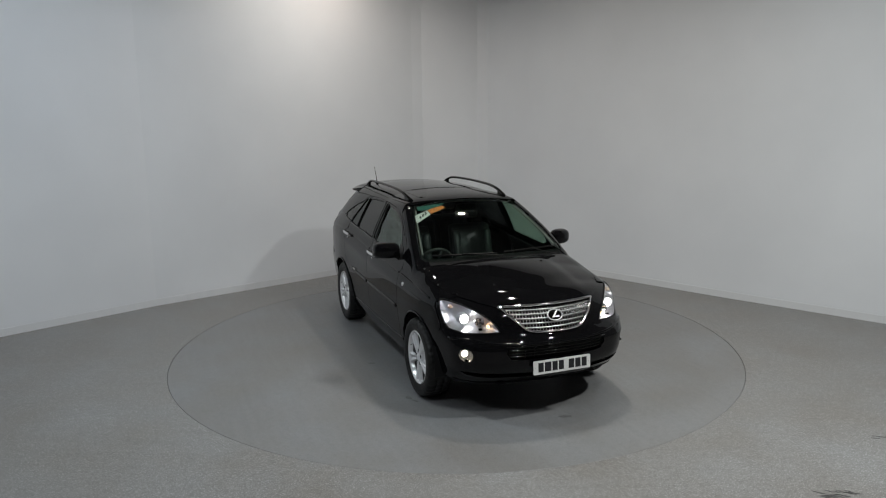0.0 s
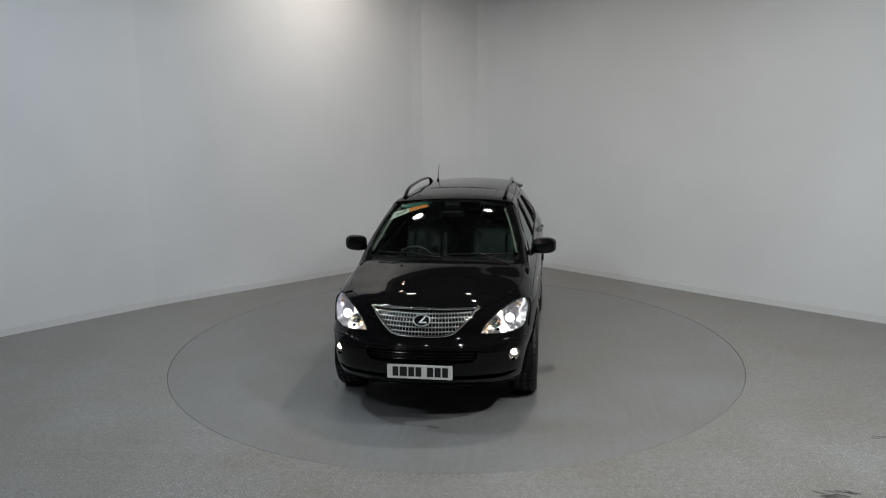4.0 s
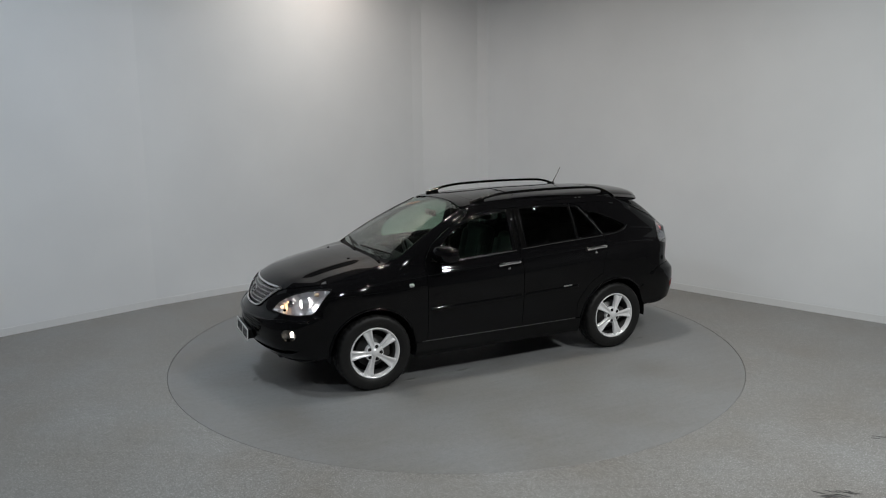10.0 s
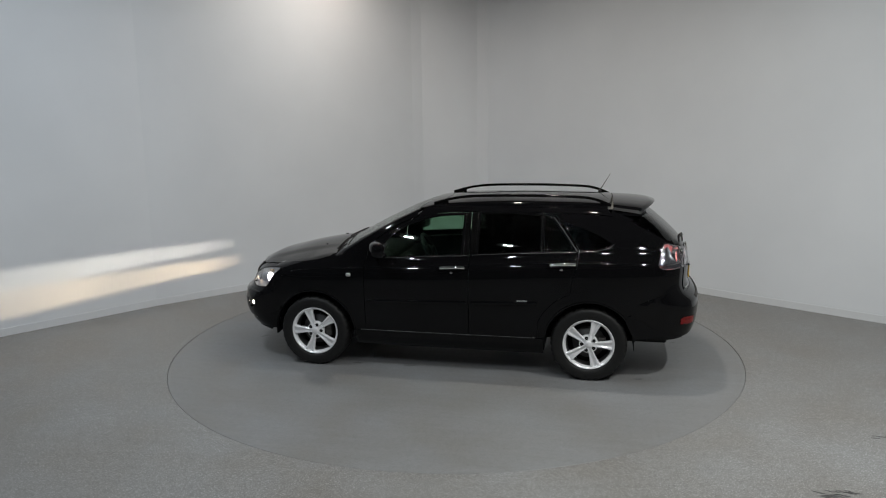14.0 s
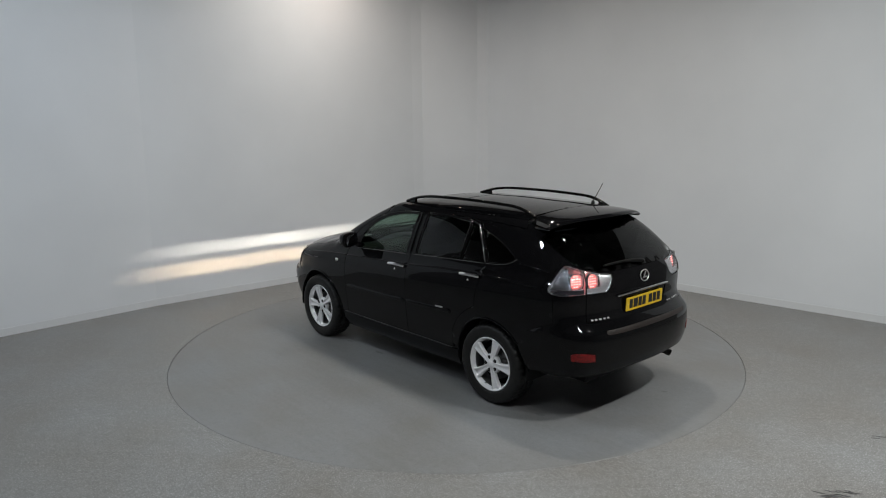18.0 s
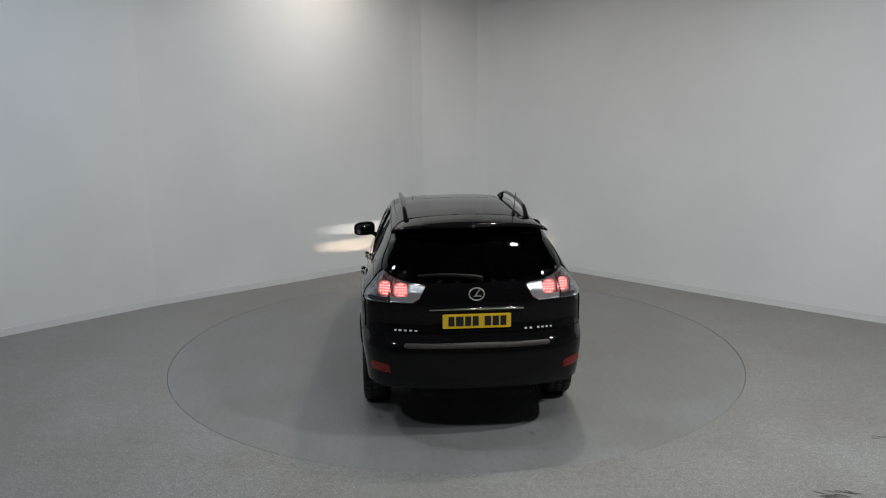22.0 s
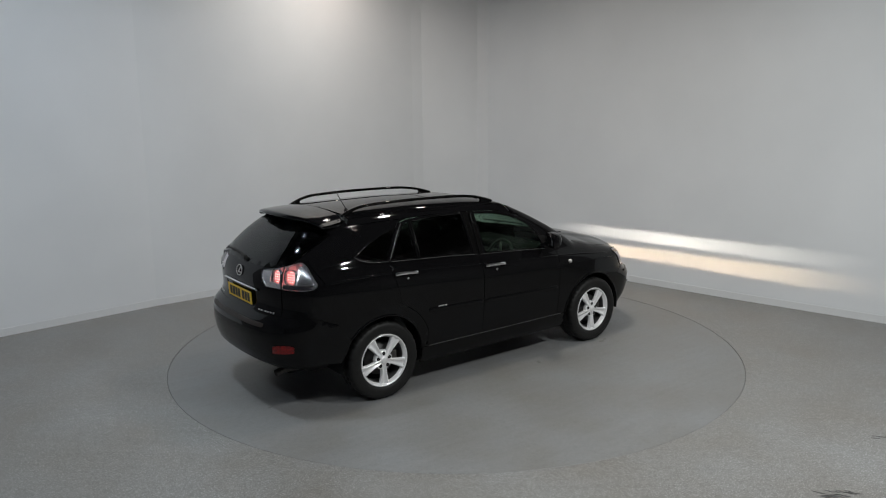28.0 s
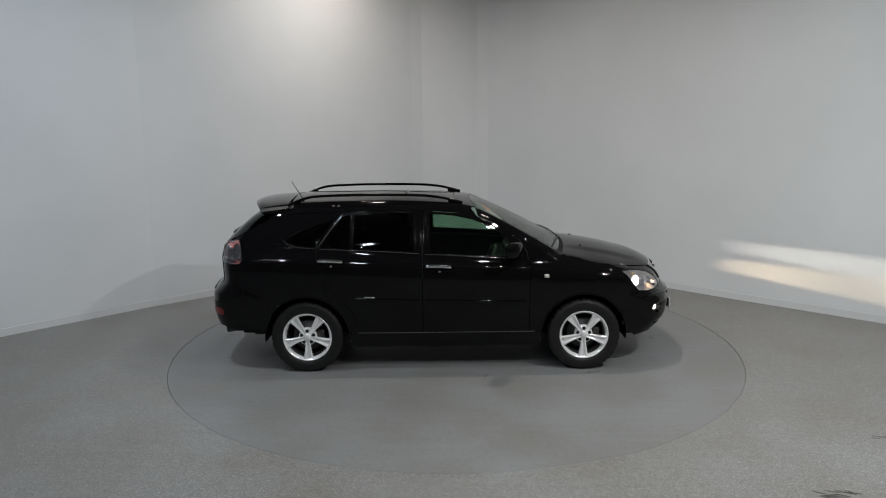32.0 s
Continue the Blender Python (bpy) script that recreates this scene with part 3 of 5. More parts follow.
def panel_data(loop, proj, step=0.035, offset=0.0, thick=0.012, holes=(), bulge=None):
    """Verts and faces of a plate cut to a loop (with holes) and laid on the form."""
    loops = [resample(l, step) for l in (loop, *holes)]
    allb = np.concatenate(loops)
    lo, hi = allb.min(0), allb.max(0)
    gx, gy = np.meshgrid(np.arange(lo[0], hi[0], step), np.arange(lo[1], hi[1], step * 0.87))
    gx[1::2] += step / 2
    g = np.stack([gx.ravel(), gy.ravel()], -1)
    ok = inside(g, loops[0])
    for l in loops[1:]:
        ok &= ~inside(g, l)
    for l in loops:
        ok &= edge_distance(g, l) > step * 0.5
    pts = np.concatenate([allb, g[ok]])
    edges, base = [], 0
    for l in loops:
        k = len(l)
        edges += [(base + i, base + (i + 1) % k) for i in range(k)]
        base += k
    from mathutils.geometry import delaunay_2d_cdt
    vv, _, ff, _, _, _ = delaunay_2d_cdt([Vector(p) for p in pts], edges, [], 0, 1e-5)
    uv = np.array([tuple(v) for v in vv])
    ff = [list(f) for f in ff]
    cen = np.array([uv[f].mean(0) for f in ff])
    keep = inside(cen, loops[0])
    for l in loops[1:]:
        keep &= ~inside(cen, l)
    ff = [f for f, k in zip(ff, keep) if k]
    p = lay(uv, proj)
    nrm = body_normal(p)
    off = np.full(len(p), float(offset))
    if bulge:
        ed = np.minimum.reduce([edge_distance(uv, l) for l in loops])
        off = off + bulge[0] * (1 - np.exp(-ed / bulge[1]))
    top = p + nrm * off[:, None]
    low = p + nrm * (offset - thick)
    # face winding by the normals
    f0 = ff[len(ff) // 2]
    a, b, c = top[f0[0]], top[f0[1]], top[f0[2]]
    if np.dot(np.cross(b - a, c - a), nrm[f0[0]]) < 0:
        ff = [f[::-1] for f in ff]
    n = len(p)
    count = {}
    for f in ff:
        for i in range(3):
            count[(f[i], f[(i + 1) % 3])] = 1
    rim = [e for e in count if (e[1], e[0]) not in count]
    verts = list(top) + list(low)
    faces = [tuple(f) for f in ff] + [tuple(q + n for q in f[::-1]) for f in ff]
    remap = {}
    for a, b in rim:
        for q in (a, b):
            if q not in remap:
                remap[q] = len(verts)
                verts += [top[q], low[q]]
        faces.append((remap[b], remap[a], remap[a] + 1, remap[b] + 1))
    return np.array(verts), faces


def flip(verts, faces):
    return verts * np.array([1, -1, 1]), [f[::-1] for f in faces]


def panel(name, loop, proj, mat, parent, label="", side=1, **kw):
    v, f = panel_data(loop, proj, **kw)
    if side < 0:
        v, f = flip(v, f)
    return mesh_object(name, v, f, mat, parent, label)


def pair(name, loop, proj, mat, parents, label="", **kw):
    """A panel and its mirror image. parents: one, or (left, right)."""
    v, f = panel_data(loop, proj, **kw)
    par = parents if isinstance(parents, tuple) else (parents, parents)
    a = mesh_object(name, v, f, mat, par[0], label)
    v, f = flip(v, f)
    b = mesh_object(name, v, f, mat, par[1], label)
    return a, b


def arc(cx, cz, r, a0, a1, n=14):
    return [(cx + r * math.cos(radians(a0 + (a1 - a0) * i / (n - 1))), cz + r * math.sin(radians(a0 + (a1 - a0) * i / (n - 1)))) for i in range(n)]


def sym(half):
    """A closed loop from its left half, mirrored in u = 0 (first and last points on or near the middle)."""
    return [*half, *[(-u, v) for u, v in reversed(half) if abs(u) > 1e-6]]


def sym_top(half):
    return [*half, *[(u, -v) for u, v in reversed(half) if abs(v) > 1e-6]]


car = tagged(new("car"), "glossy black five-door sport utility car with its headlights on", "car")
WX, WZ = 1.358, 0.352
ARCH_R = 0.410


def from_shoulder(uv):        # u = x, v = height along the slope, from above and to the left
    b = math.sqrt(0.5)
    o = np.stack([uv[:, 0], 1.6 * b - uv[:, 1] * b, 1.6 * b + uv[:, 1] * b], -1)
    return o, np.tile([0.0, -b, -b], (len(uv), 1))


def frame_on(u, v, proj, off=0.0):
    """A pose on the form: z out of it, x level, y up."""
    p = lay([(u, v)], proj)[0]
    n = Vector(body_normal(p[None])[0])
    up = Vector((0, 0, 1))
    xa = up.cross(n).normalized()
    ya = n.cross(xa).normalized()
    m = Matrix((xa, ya, n)).transposed().to_4x4()
    return Matrix.Translation(Vector(p) + n * off) @ m


def flat(loop, depth, m, bevel=0.0):
    """Verts and faces of a flat plate of a loop, its face at z = 0 of the pose m, depth behind it."""
    n = len(loop)
    vs = [m @ Vector((u, v, 0)) for u, v in loop] + [m @ Vector((u, v, -depth)) for u, v in loop]
    fs = [tuple(range(n)), tuple(range(2 * n - 1, n - 1, -1))]
    fs += [(i, i + n, (i + 1) % n + n, (i + 1) % n) for i in range(n)]
    return vs, fs


def rounded(w, h, r, n=5):
    out = []
    for cx, cy, a0 in ((w / 2 - r, h / 2 - r, 0), (-w / 2 + r, h / 2 - r, 90), (-w / 2 + r, -h / 2 + r, 180), (w / 2 - r, -h / 2 + r, 270)):
        out += [(cx + r * math.cos(radians(a0 + 90 * i / (n - 1))), cy + r * math.sin(radians(a0 + 90 * i / (n - 1)))) for i in range(n)]
    return out


def oval(a, b, n=32):
    return [(a * math.cos(2 * math.pi * i / n), b * math.sin(2 * math.pi * i / n)) for i in range(n)]


def merged(items):
    vs, fs = [], []
    for v, f in items:
        k = len(vs)
        vs += [tuple(q) for q in v]
        fs += [tuple(i + k for i in g) for g in f]
    return vs, fs


def both(name, v, f, mat, parents, label="", smooth=True):
    """A part on the left and its mirror image on the right."""
    v = np.array([tuple(q) for q in v])
    par = parents if isinstance(parents, tuple) else (parents, parents)
    a = mesh_object(name, v, f, mat, par[0], label, smooth)
    b = mesh_object(name, *flip(v, f), mat, par[1], label, smooth)
    return a, b


def laid_tube(pts, proj, radius, off=0.0, seg=8, squash=(1, 1), per=5):
    """A thin strip along a line laid on the form."""
    q = np.array(spline(pts, per))
    p = lay(q, proj)
    p = p + body_normal(p) * off
    return tube(list(p), radius, seg, squash)


# sides
WING_SEAM = [(0.826, 0.930), (1.0, 0.926), (1.25, 0.918), (1.5, 0.910), (1.735, 0.905)]
fender_loop = [(0.826, 0.385), *WING_SEAM, (1.745, 0.90), (1.80, 0.82), (1.83, 0.755), (1.785, 0.70), (1.750, 0.60)] + arc(WX, WZ, ARCH_R, 32, 178, 16) + [(0.94, 0.345), (0.94, 0.385)]
fender = pair("front_wing", fender_loop, from_side, M_PAINT, car)
F_GLASS = [(-0.135, 1.165), (0.67, 1.118), (0.66, 1.20), (0.622, 1.273), (0.535, 1.350), (0.42, 1.420), (0.27, 1.480), (0.08, 1.518), (-0.145, 1.532)]
R_GLASS = [(-0.300, 1.180), (-0.305, 1.545), (-0.60, 1.550), (-0.885, 1.530), (-0.895, 1.212)]
Q_GLASS = [(-0.930, 1.214), (-0.920, 1.528), (-1.00, 1.510), (-1.09, 1.40), (-1.215, 1.230)]
D_GLASS = [(-1.065, 1.495), (-1.25, 1.440), (-1.42, 1.375), (-1.545, 1.305), (-1.52, 1.275), (-1.43, 1.248), (-1.262, 1.234)]
f_door = [(0.82, 0.390), (0.82, 1.06), (0.80, 1.165), (0.72, 1.285), (0.60, 1.370), (0.48, 1.440), (0.33, 1.500), (0.14, 1.537), (-0.215, 1.557), (-0.215, 0.390)]
r_door = [(-0.221, 0.390), (-0.221, 1.557), (-0.60, 1.564), (-0.92, 1.553), (-1.035, 1.530), (-1.13, 1.42), (-1.25, 1.235), (-1.235, 1.10), (-1.19, 0.95)] + arc(-WX, WZ, ARCH_R + 0.11, 70, 22, 8) + [(-0.875, 0.390)]
fd = pair("front_door", f_door, from_side, M_PAINT, car, "glossy black front door", holes=[F_GLASS])
rd = pair("rear_door", r_door, from_side, M_PAINT, car, "glossy black rear door", holes=[R_GLASS, Q_GLASS])
quarter = ([(-0.881, 0.390)] + arc(-WX, WZ, ARCH_R + 0.105, 22, 70, 8) + [(-1.195, 0.95), (-1.240, 1.10), (-1.256, 1.235), (-1.136, 1.423), (-1.041, 1.533), (-0.93, 1.556),
           (-1.25, 1.552), (-1.58, 1.530), (-1.72, 1.475), (-1.84, 1.385), (-1.92, 1.340), (-1.985, 1.312), (-1.962, 1.245), (-1.912, 1.158), (-1.900, 1.128), (-1.905, 1.098), (-1.94, 1.078), (-2.02, 1.070), (-2.03, 0.86), (-1.95, 0.830), (-1.80, 0.76)]
           + arc(-WX, WZ, ARCH_R, 142, 2, 18) + [(-0.94, 0.345), (-0.94, 0.390)])
qp = pair("rear_quarter_panel", quarter, from_side, M_PAINT, car, holes=[D_GLASS])
pair("sill", [(-0.935, 0.23), (-0.935, 0.382), (0.935, 0.382), (0.935, 0.23)], from_side, M_PAINT, car, offset=0.006)
for loop, mat, par, lab in ((F_GLASS, M_GLASS, fd, "green-tinted front window"), (R_GLASS, M_PRIVACY, rd, "dark privacy glass"),
                            (Q_GLASS, M_PRIVACY, rd, "dark privacy glass"), (D_GLASS, M_PRIVACY, qp, "dark privacy glass")):
    pair("window", loop, from_side, mat, par, lab, offset=-0.006, thick=0.004, step=0.03)
    edge = [*loop, loop[0]]
    v, f = laid_tube(edge, from_side, 0.005, -0.003, 6, per=1)
    both("window_seal", v, f, M_GLOSS, par)
# bright strip along the foot of the windows, glossy posts between the doors
v, f = laid_tube([(-0.19, 1.158), (0.2, 1.138), (0.66, 1.110)], from_side, 0.0036, 0.002, 6)
both("waist_strip", v, f, M_DIMTRIM, fd, "thin bright strip under the window")
v, f = laid_tube([(-0.245, 1.165), (-0.6, 1.188), (-0.93, 1.204), (-1.225, 1.220)], from_side, 0.0036, 0.002, 6)
both("waist_strip", v, f, M_DIMTRIM, rd, "thin bright strip under the window")
v, f = laid_tube([(-1.25, 1.222), (-1.43, 1.238), (-1.53, 1.268), (-1.57, 1.300)], from_side, 0.0032, 0.001, 6)
both("waist_strip", v, f, M_DIMTRIM, qp, "thin bright strip under the window")
v, f = laid_tube([(-1.005, 1.525), (-1.10, 1.41), (-1.235, 1.228)], from_side, 0.0045, 0.003, 6)
both("window_divider", v, f, M_DIMTRIM, rd, "slim bright upright divider")
v, f = laid_tube([(-0.908, 1.212), (-0.902, 1.532)], from_side, 0.010, 0.001, 6)
both("window_divider", v, f, M_GLOSS, rd)
pair("door_post_cover", [(-0.16, 1.17), (-0.165, 1.545), (-0.208, 1.55), (-0.208, 1.17)], from_side, M_GLOSS, fd, offset=0.003, thick=0.003)
pair("door_post_cover", [(-0.230, 1.178), (-0.230, 1.552), (-0.284, 1.555), (-0.284, 1.18)], from_side, M_GLOSS, rd, offset=0.003, thick=0.003)
# rounded edges of the posts and of the frames over the windows
for x, z0, z1, par in ((-0.163, 1.18, 1.540, fd), (-0.206, 1.18, 1.545, fd), (-0.233, 1.19, 1.548, rd), (-0.282, 1.19, 1.550, rd)):
    v, f = laid_tube([(x, z0), (x, (z0 + z1) / 2), (x, z1)], from_side, 0.005, 0.002, 8, per=6)
    both("post_edge", v, f, M_GLOSS, par)
for line, par in (([(0.60, 1.338), (0.43, 1.436), (0.27, 1.497), (0.08, 1.531), (-0.15, 1.545)], fd), ([(-0.30, 1.556), (-0.60, 1.560), (-0.88, 1.546), (-1.00, 1.524)], rd)):
    v, f = laid_tube(line, from_side, 0.009, -0.004, 10, per=6)
    both("window_frame", v, f, M_PAINT, par)
# rubbing strips
v, f = laid_tube([(0.795, 0.692), (0.3, 0.702), (-0.200, 0.714)], from_side, [0.012, *[0.021] * 23, 0.012], 0.001, 12, (0.5, 1.0), per=12)
both("side_moulding", v, f, M_PAINT, fd)
v, f = laid_tube([(-0.236, 0.715), (-0.55, 0.724), (-0.875, 0.735)], from_side, [0.012, *[0.021] * 23, 0.012], 0.001, 12, (0.5, 1.0), per=12)
both("side_moulding", v, f, M_PAINT, rd)
# the shoulder crease that runs from headlight to tail lamp, panel by panel, and a grey strip for the highlight along
# the sill's upper edge
CREASE = [((1.60, 0.955), (1.40, 0.978), (1.20, 0.997), (1.00, 1.010), (0.835, 1.020)), ((0.812, 1.021), (0.50, 1.036), (0.20, 1.052), (-0.21, 1.074)),
          ((-0.226, 1.075), (-0.60, 1.100), (-0.90, 1.117), (-1.18, 1.128)), ((-1.255, 1.131), (-1.50, 1.134), (-1.70, 1.130), (-1.86, 1.120))]
for line, par in zip(CREASE, (fender, fd, rd, qp)):
    v, f = laid_tube(line, from_side, 0.012, -0.0085, 14, per=8)
    both("shoulder_crease", v, f, M_PAINT, par)
v, f = laid_tube([(-1.60, 1.272), (-1.75, 1.262), (-1.93, 1.243)], from_side, 0.010, -0.0070, 14, per=8)
both("shoulder_crease", v, f, M_PAINT, qp)
v, f = laid_tube([(-0.86, 0.387), (0.0, 0.387), (0.88, 0.387)], from_side, 0.0035, 0.004, 6, per=10)
both("sill_glint", v, f, M_SILL_GLINT, car, "thin grey edge along the sill")
# wheel arch lips
for cx, a0, a1, par in ((WX, 30, 176, fender), (-WX, 4, 142, qp)):
    v, f = laid_tube(arc(cx, WZ, ARCH_R + 0.008, a0, a1, 22), from_side, 0.010, 0.001, 6, per=1)
    both("arch_lip", v, f, M_PAINT, par)


# door handles over dark recesses
def door_handle(x0, z0, x1, z1, par):
    xm, zm = (x0 + x1) / 2, (z0 + z1) / 2
    pair("handle_recess", [(xm + a * 0.72, zm - 0.012 + b) for a, b in oval(0.10, 0.034, 20)], from_side, M_PAINT, par, offset=0.0008, thick=0.002, step=0.02, bulge=(-0.0007, 0.01))
    pts = [(x0, z0), (x0 + (x1 - x0) * 0.08, z0 + (z1 - z0) * 0.08), (xm, zm), (x0 + (x1 - x0) * 0.92, z0 + (z1 - z0) * 0.92), (x1, z1)]
    q = np.array(pts)
    p = lay(q, from_side)
    p = p + body_normal(p) * np.array([0.008, 0.030, 0.042, 0.030, 0.008])[:, None]
    v, f = tube(spline(list(p), 6), 0.0165, 10, (0.7, 1.0))
    both("handle", v, f, M_CHROME, par, "chrome grip handle")
    v, f = flat(oval(0.013, 0.011, 14), 0.006, frame_on(xm + 0.01, zm - 0.038, from_side, 0.005))
    both("lock", v, f, M_CHROME, par)


door_handle(0.057, 1.036, -0.180, 1.046, fd)
door_handle(-0.990, 1.097, -1.222, 1.108, rd)
# small badges on the wings and bars of lettering on the rear doors
v, f = flat(rounded(0.046, 0.034, 0.011), 0.006, frame_on(0.984, 0.946, from_side, 0.005))
both("side_repeater", v, f, M_BADGE, fender, "small pale lens")
v, f = flat(rounded(0.030, 0.018, 0.006), 0.002, frame_on(0.984, 0.946, from_side, 0.0075))
both("repeater_bulb", v, f, M_SATIN, fender)
letters = [flat(rounded(0.012, 0.012, 0.002, 2), 0.003, frame_on(-0.690 - 0.017 * i, 0.7555 + 0.0005 * i, from_side, 0.016)) for i in range(6)]
v, f = merged(letters)
both("lettering_bar", v, f, M_LETTER, rd, "small chrome bars of lettering")

# mirrors
def wing_mirror():
    vs, fs = [], []
    nu, nv = 20, 14
    for i in range(nv + 1):
        t = -math.pi / 2 + math.pi * i / nv
        for k in range(nu):
            a = 2 * math.pi * k / nu
            ex = lambda c, e: math.copysign(abs(c) ** e, c)
            y = ex(math.sin(t), 0.75) * 0.117
            r = abs(math.cos(t)) ** 0.55
            x = ex(math.cos(a), 0.7) * r * (0.105 if math.cos(a) > 0 else 0.05)
            z = ex(math.sin(a), 0.7) * r * (0.078 - 0.10 * (y - 0.02) * (0.25 if math.sin(a) > 0 else -0.1))
            vs.append((0.645 + x - 0.35 * y, 0.950 + y, 1.214 + z))
    for i in range(nv):
        for k in range(nu):
            l = (k + 1) % nu
            fs.append((i * nu + k, i * nu + l, (i + 1) * nu + l, (i + 1) * nu + k))
    return vs, fs


v, f = wing_mirror()
mirrors = both("wing_mirror", v, f, M_PAINT, car, "glossy black wing mirror")
v, f = merged([tube([(0.655, 0.79, 1.125), (0.65, 0.83, 1.145), (0.65, 0.875, 1.170)], [0.048, 0.040, 0.035], 12, (0.8, 0.7))])
both("mirror_arm", v, f, M_PAINT, mirrors)
v, f = flat(rounded(0.178, 0.108, 0.035), 0.003, pose(0.597, 0.950, 1.214) @ Matrix(((-0.33, 0, -0.944, 0), (0.944, 0, -0.33, 0), (0, 1, 0, 0), (0, 0, 0, 1))))
both("mirror_glass", v, f, M_MIRROR, mirrors, "silvered mirror glass")
pair("mirror_base", [(0.64, 1.118), (0.63, 1.20), (0.60, 1.255), (0.70, 1.235), (0.75, 1.13)], from_side, M_TRIM, fd, offset=0.004, thick=0.004)

# top
HOOD = [(1.246, 0.0), (1.234, 0.25), (1.200, 0.50), (1.165, 0.66), (1.148, 0.748), (1.30, 0.777), (1.5, 0.767), (1.68, 0.728), (1.84, 0.656), (1.98, 0.56), (2.075, 0.455), (2.135, 0.30), (2.165, 0.15), (2.175, 0.0)]
bonnet = panel("bonnet", sym_top(HOOD), from_top, M_PAINT, car, "glossy black bonnet with raised centre")
SCREEN = [(1.208, 0.0), (1.195, 0.25), (1.160, 0.48), (1.120, 0.64), (1.100, 0.702), (1.040, 0.733), (0.65, 0.642), (0.36, 0.562), (0.31, 0.535), (0.275, 0.30), (0.265, 0.0)]
screen = panel("windscreen", sym_top(SCREEN), from_top, M_SCREEN, car, "large raked green-tinted windscreen", thick=0.005, step=0.05, offset=-0.003)
band = [(1.208, 0.0), (1.195, 0.25), (1.160, 0.48), (1.120, 0.64), (1.100, 0.702), (1.040, 0.733), (0.65, 0.642), (0.36, 0.562), (0.31, 0.535), (0.275, 0.30), (0.265, 0.0)]
band_in = [(1.172, 0.0), (1.160, 0.25), (1.128, 0.475), (1.095, 0.62), (1.080, 0.685), (1.030, 0.716), (0.65, 0.628), (0.365, 0.549), (0.328, 0.524), (0.295, 0.29), (0.285, 0.0)]
panel("screen_surround", sym_top(band), from_top, M_DARK, screen, "black printed edge of the glass", holes=[sym_top(band_in)], offset=-0.012, thick=0.002, step=0.04)
v, f = laid_tube([(1.00, 0.700), (0.65, 0.622), (0.38, 0.548)], from_top, 0.012, -0.028, 8)
both("pillar_lining", v, f, M_LINING, screen, "pale grey lining of the screen pillar")
ROOF = [(0.258, 0.0), (0.268, 0.30), (0.303, 0.54), (0.27, 0.60), (0.05, 0.605), (-0.5, 0.60), (-1.0, 0.59), (-1.50, 0.565), (-1.53, 0.40), (-1.55, 0.0)]
SUN = [(0.10, 0.0), (0.11, 0.25), (0.125, 0.38), (0.10, 0.42), (-0.36, 0.42), (-0.40, 0.38), (-0.41, 0.0)]
roof = panel("roof", sym_top(ROOF), from_top, M_PAINT, car, "glossy black roof with a glass sunroof", holes=[sym_top(SUN)], step=0.026)
SUN_IN = [(0.095, 0.0), (0.105, 0.25), (0.118, 0.375), (0.096, 0.414), (-0.356, 0.414), (-0.394, 0.376), (-0.404, 0.0)]
panel("sunroof", sym_top(SUN_IN), from_top, M_GLOSS, roof, "black glass sunroof panel", offset=-0.001, thick=0.006)


def shoulder_uv(pts, proj):
    p = lay(pts, proj)
    return [(q[0], (q[2] - q[1]) / math.sqrt(2)) for q in p]


wing_loop = (shoulder_uv([(0.826, 0.9306), (0.826, 1.06)], from_side)
             + shoulder_uv([(0.90, 0.850), (0.97, 0.832), (1.06, 0.788), (1.155, 0.752), (1.30, 0.780), (1.5, 0.770), (1.68, 0.731), (1.80, 0.684), (1.79, 0.755)], from_top)
             + shoulder_uv([(1.70, 0.945), (1.733, 0.9056), (1.5, 0.9106), (1.25, 0.9186), (1.0, 0.9266)], from_side))
pillar_loop = (shoulder_uv([(1.150, 0.750), (1.107, 0.708), (1.043, 0.740), (0.85, 0.695), (0.65, 0.649), (0.36, 0.569), (0.31, 0.598)], from_top)
               + shoulder_uv([(0.33, 1.506), (0.48, 1.446), (0.60, 1.376), (0.725, 1.291), (0.806, 1.168), (0.826, 1.066)], from_side)
               + shoulder_uv([(0.90, 0.852), (0.97, 0.834), (1.06, 0.791)], from_top))
pair("windscreen_pillar", pillar_loop, from_shoulder, M_PAINT, car, step=0.022)
pair("wing_top", wing_loop, from_shoulder, M_PAINT, fender, step=0.022)
pair("arch_corner", arc(WX, WZ, ARCH_R, -2, 42, 8) + [(1.72, 0.74), (1.84, 0.74), (1.90, 0.55), (1.88, 0.33)], from_side, M_PAINT, fender, offset=-0.006, thick=0.004)
pair("arch_corner", arc(-WX, WZ, ARCH_R, 178, 136, 8) + [(-1.74, 0.76), (-1.88, 0.80), (-1.95, 0.60), (-1.90, 0.440), (-1.79, 0.415)], from_side, M_PAINT, qp, offset=-0.006, thick=0.004)
cant_loop = (shoulder_uv([(0.32, 1.502), (0.14, 1.541), (-0.215, 1.562), (-0.6, 1.569), (-0.93, 1.560), (-1.25, 1.556), (-1.55, 1.537)], from_side)
             + shoulder_uv([(-1.50, 0.570), (-1.0, 0.594), (-0.5, 0.604), (0.05, 0.609), (0.25, 0.604)], from_top))
pair("cant_rail", cant_loop, from_shoulder, M_PAINT, roof, offset=0.001, step=0.016)
pair("inner_wing", [(1.10, 0.68), (1.1, 0.80), (1.3, 0.84), (1.6, 0.83), (1.80, 0.76), (1.95, 0.66), (2.05, 0.52), (1.95, 0.50), (1.6, 0.68)], from_top, M_PAINT, bonnet, offset=-0.007, thick=0.004)
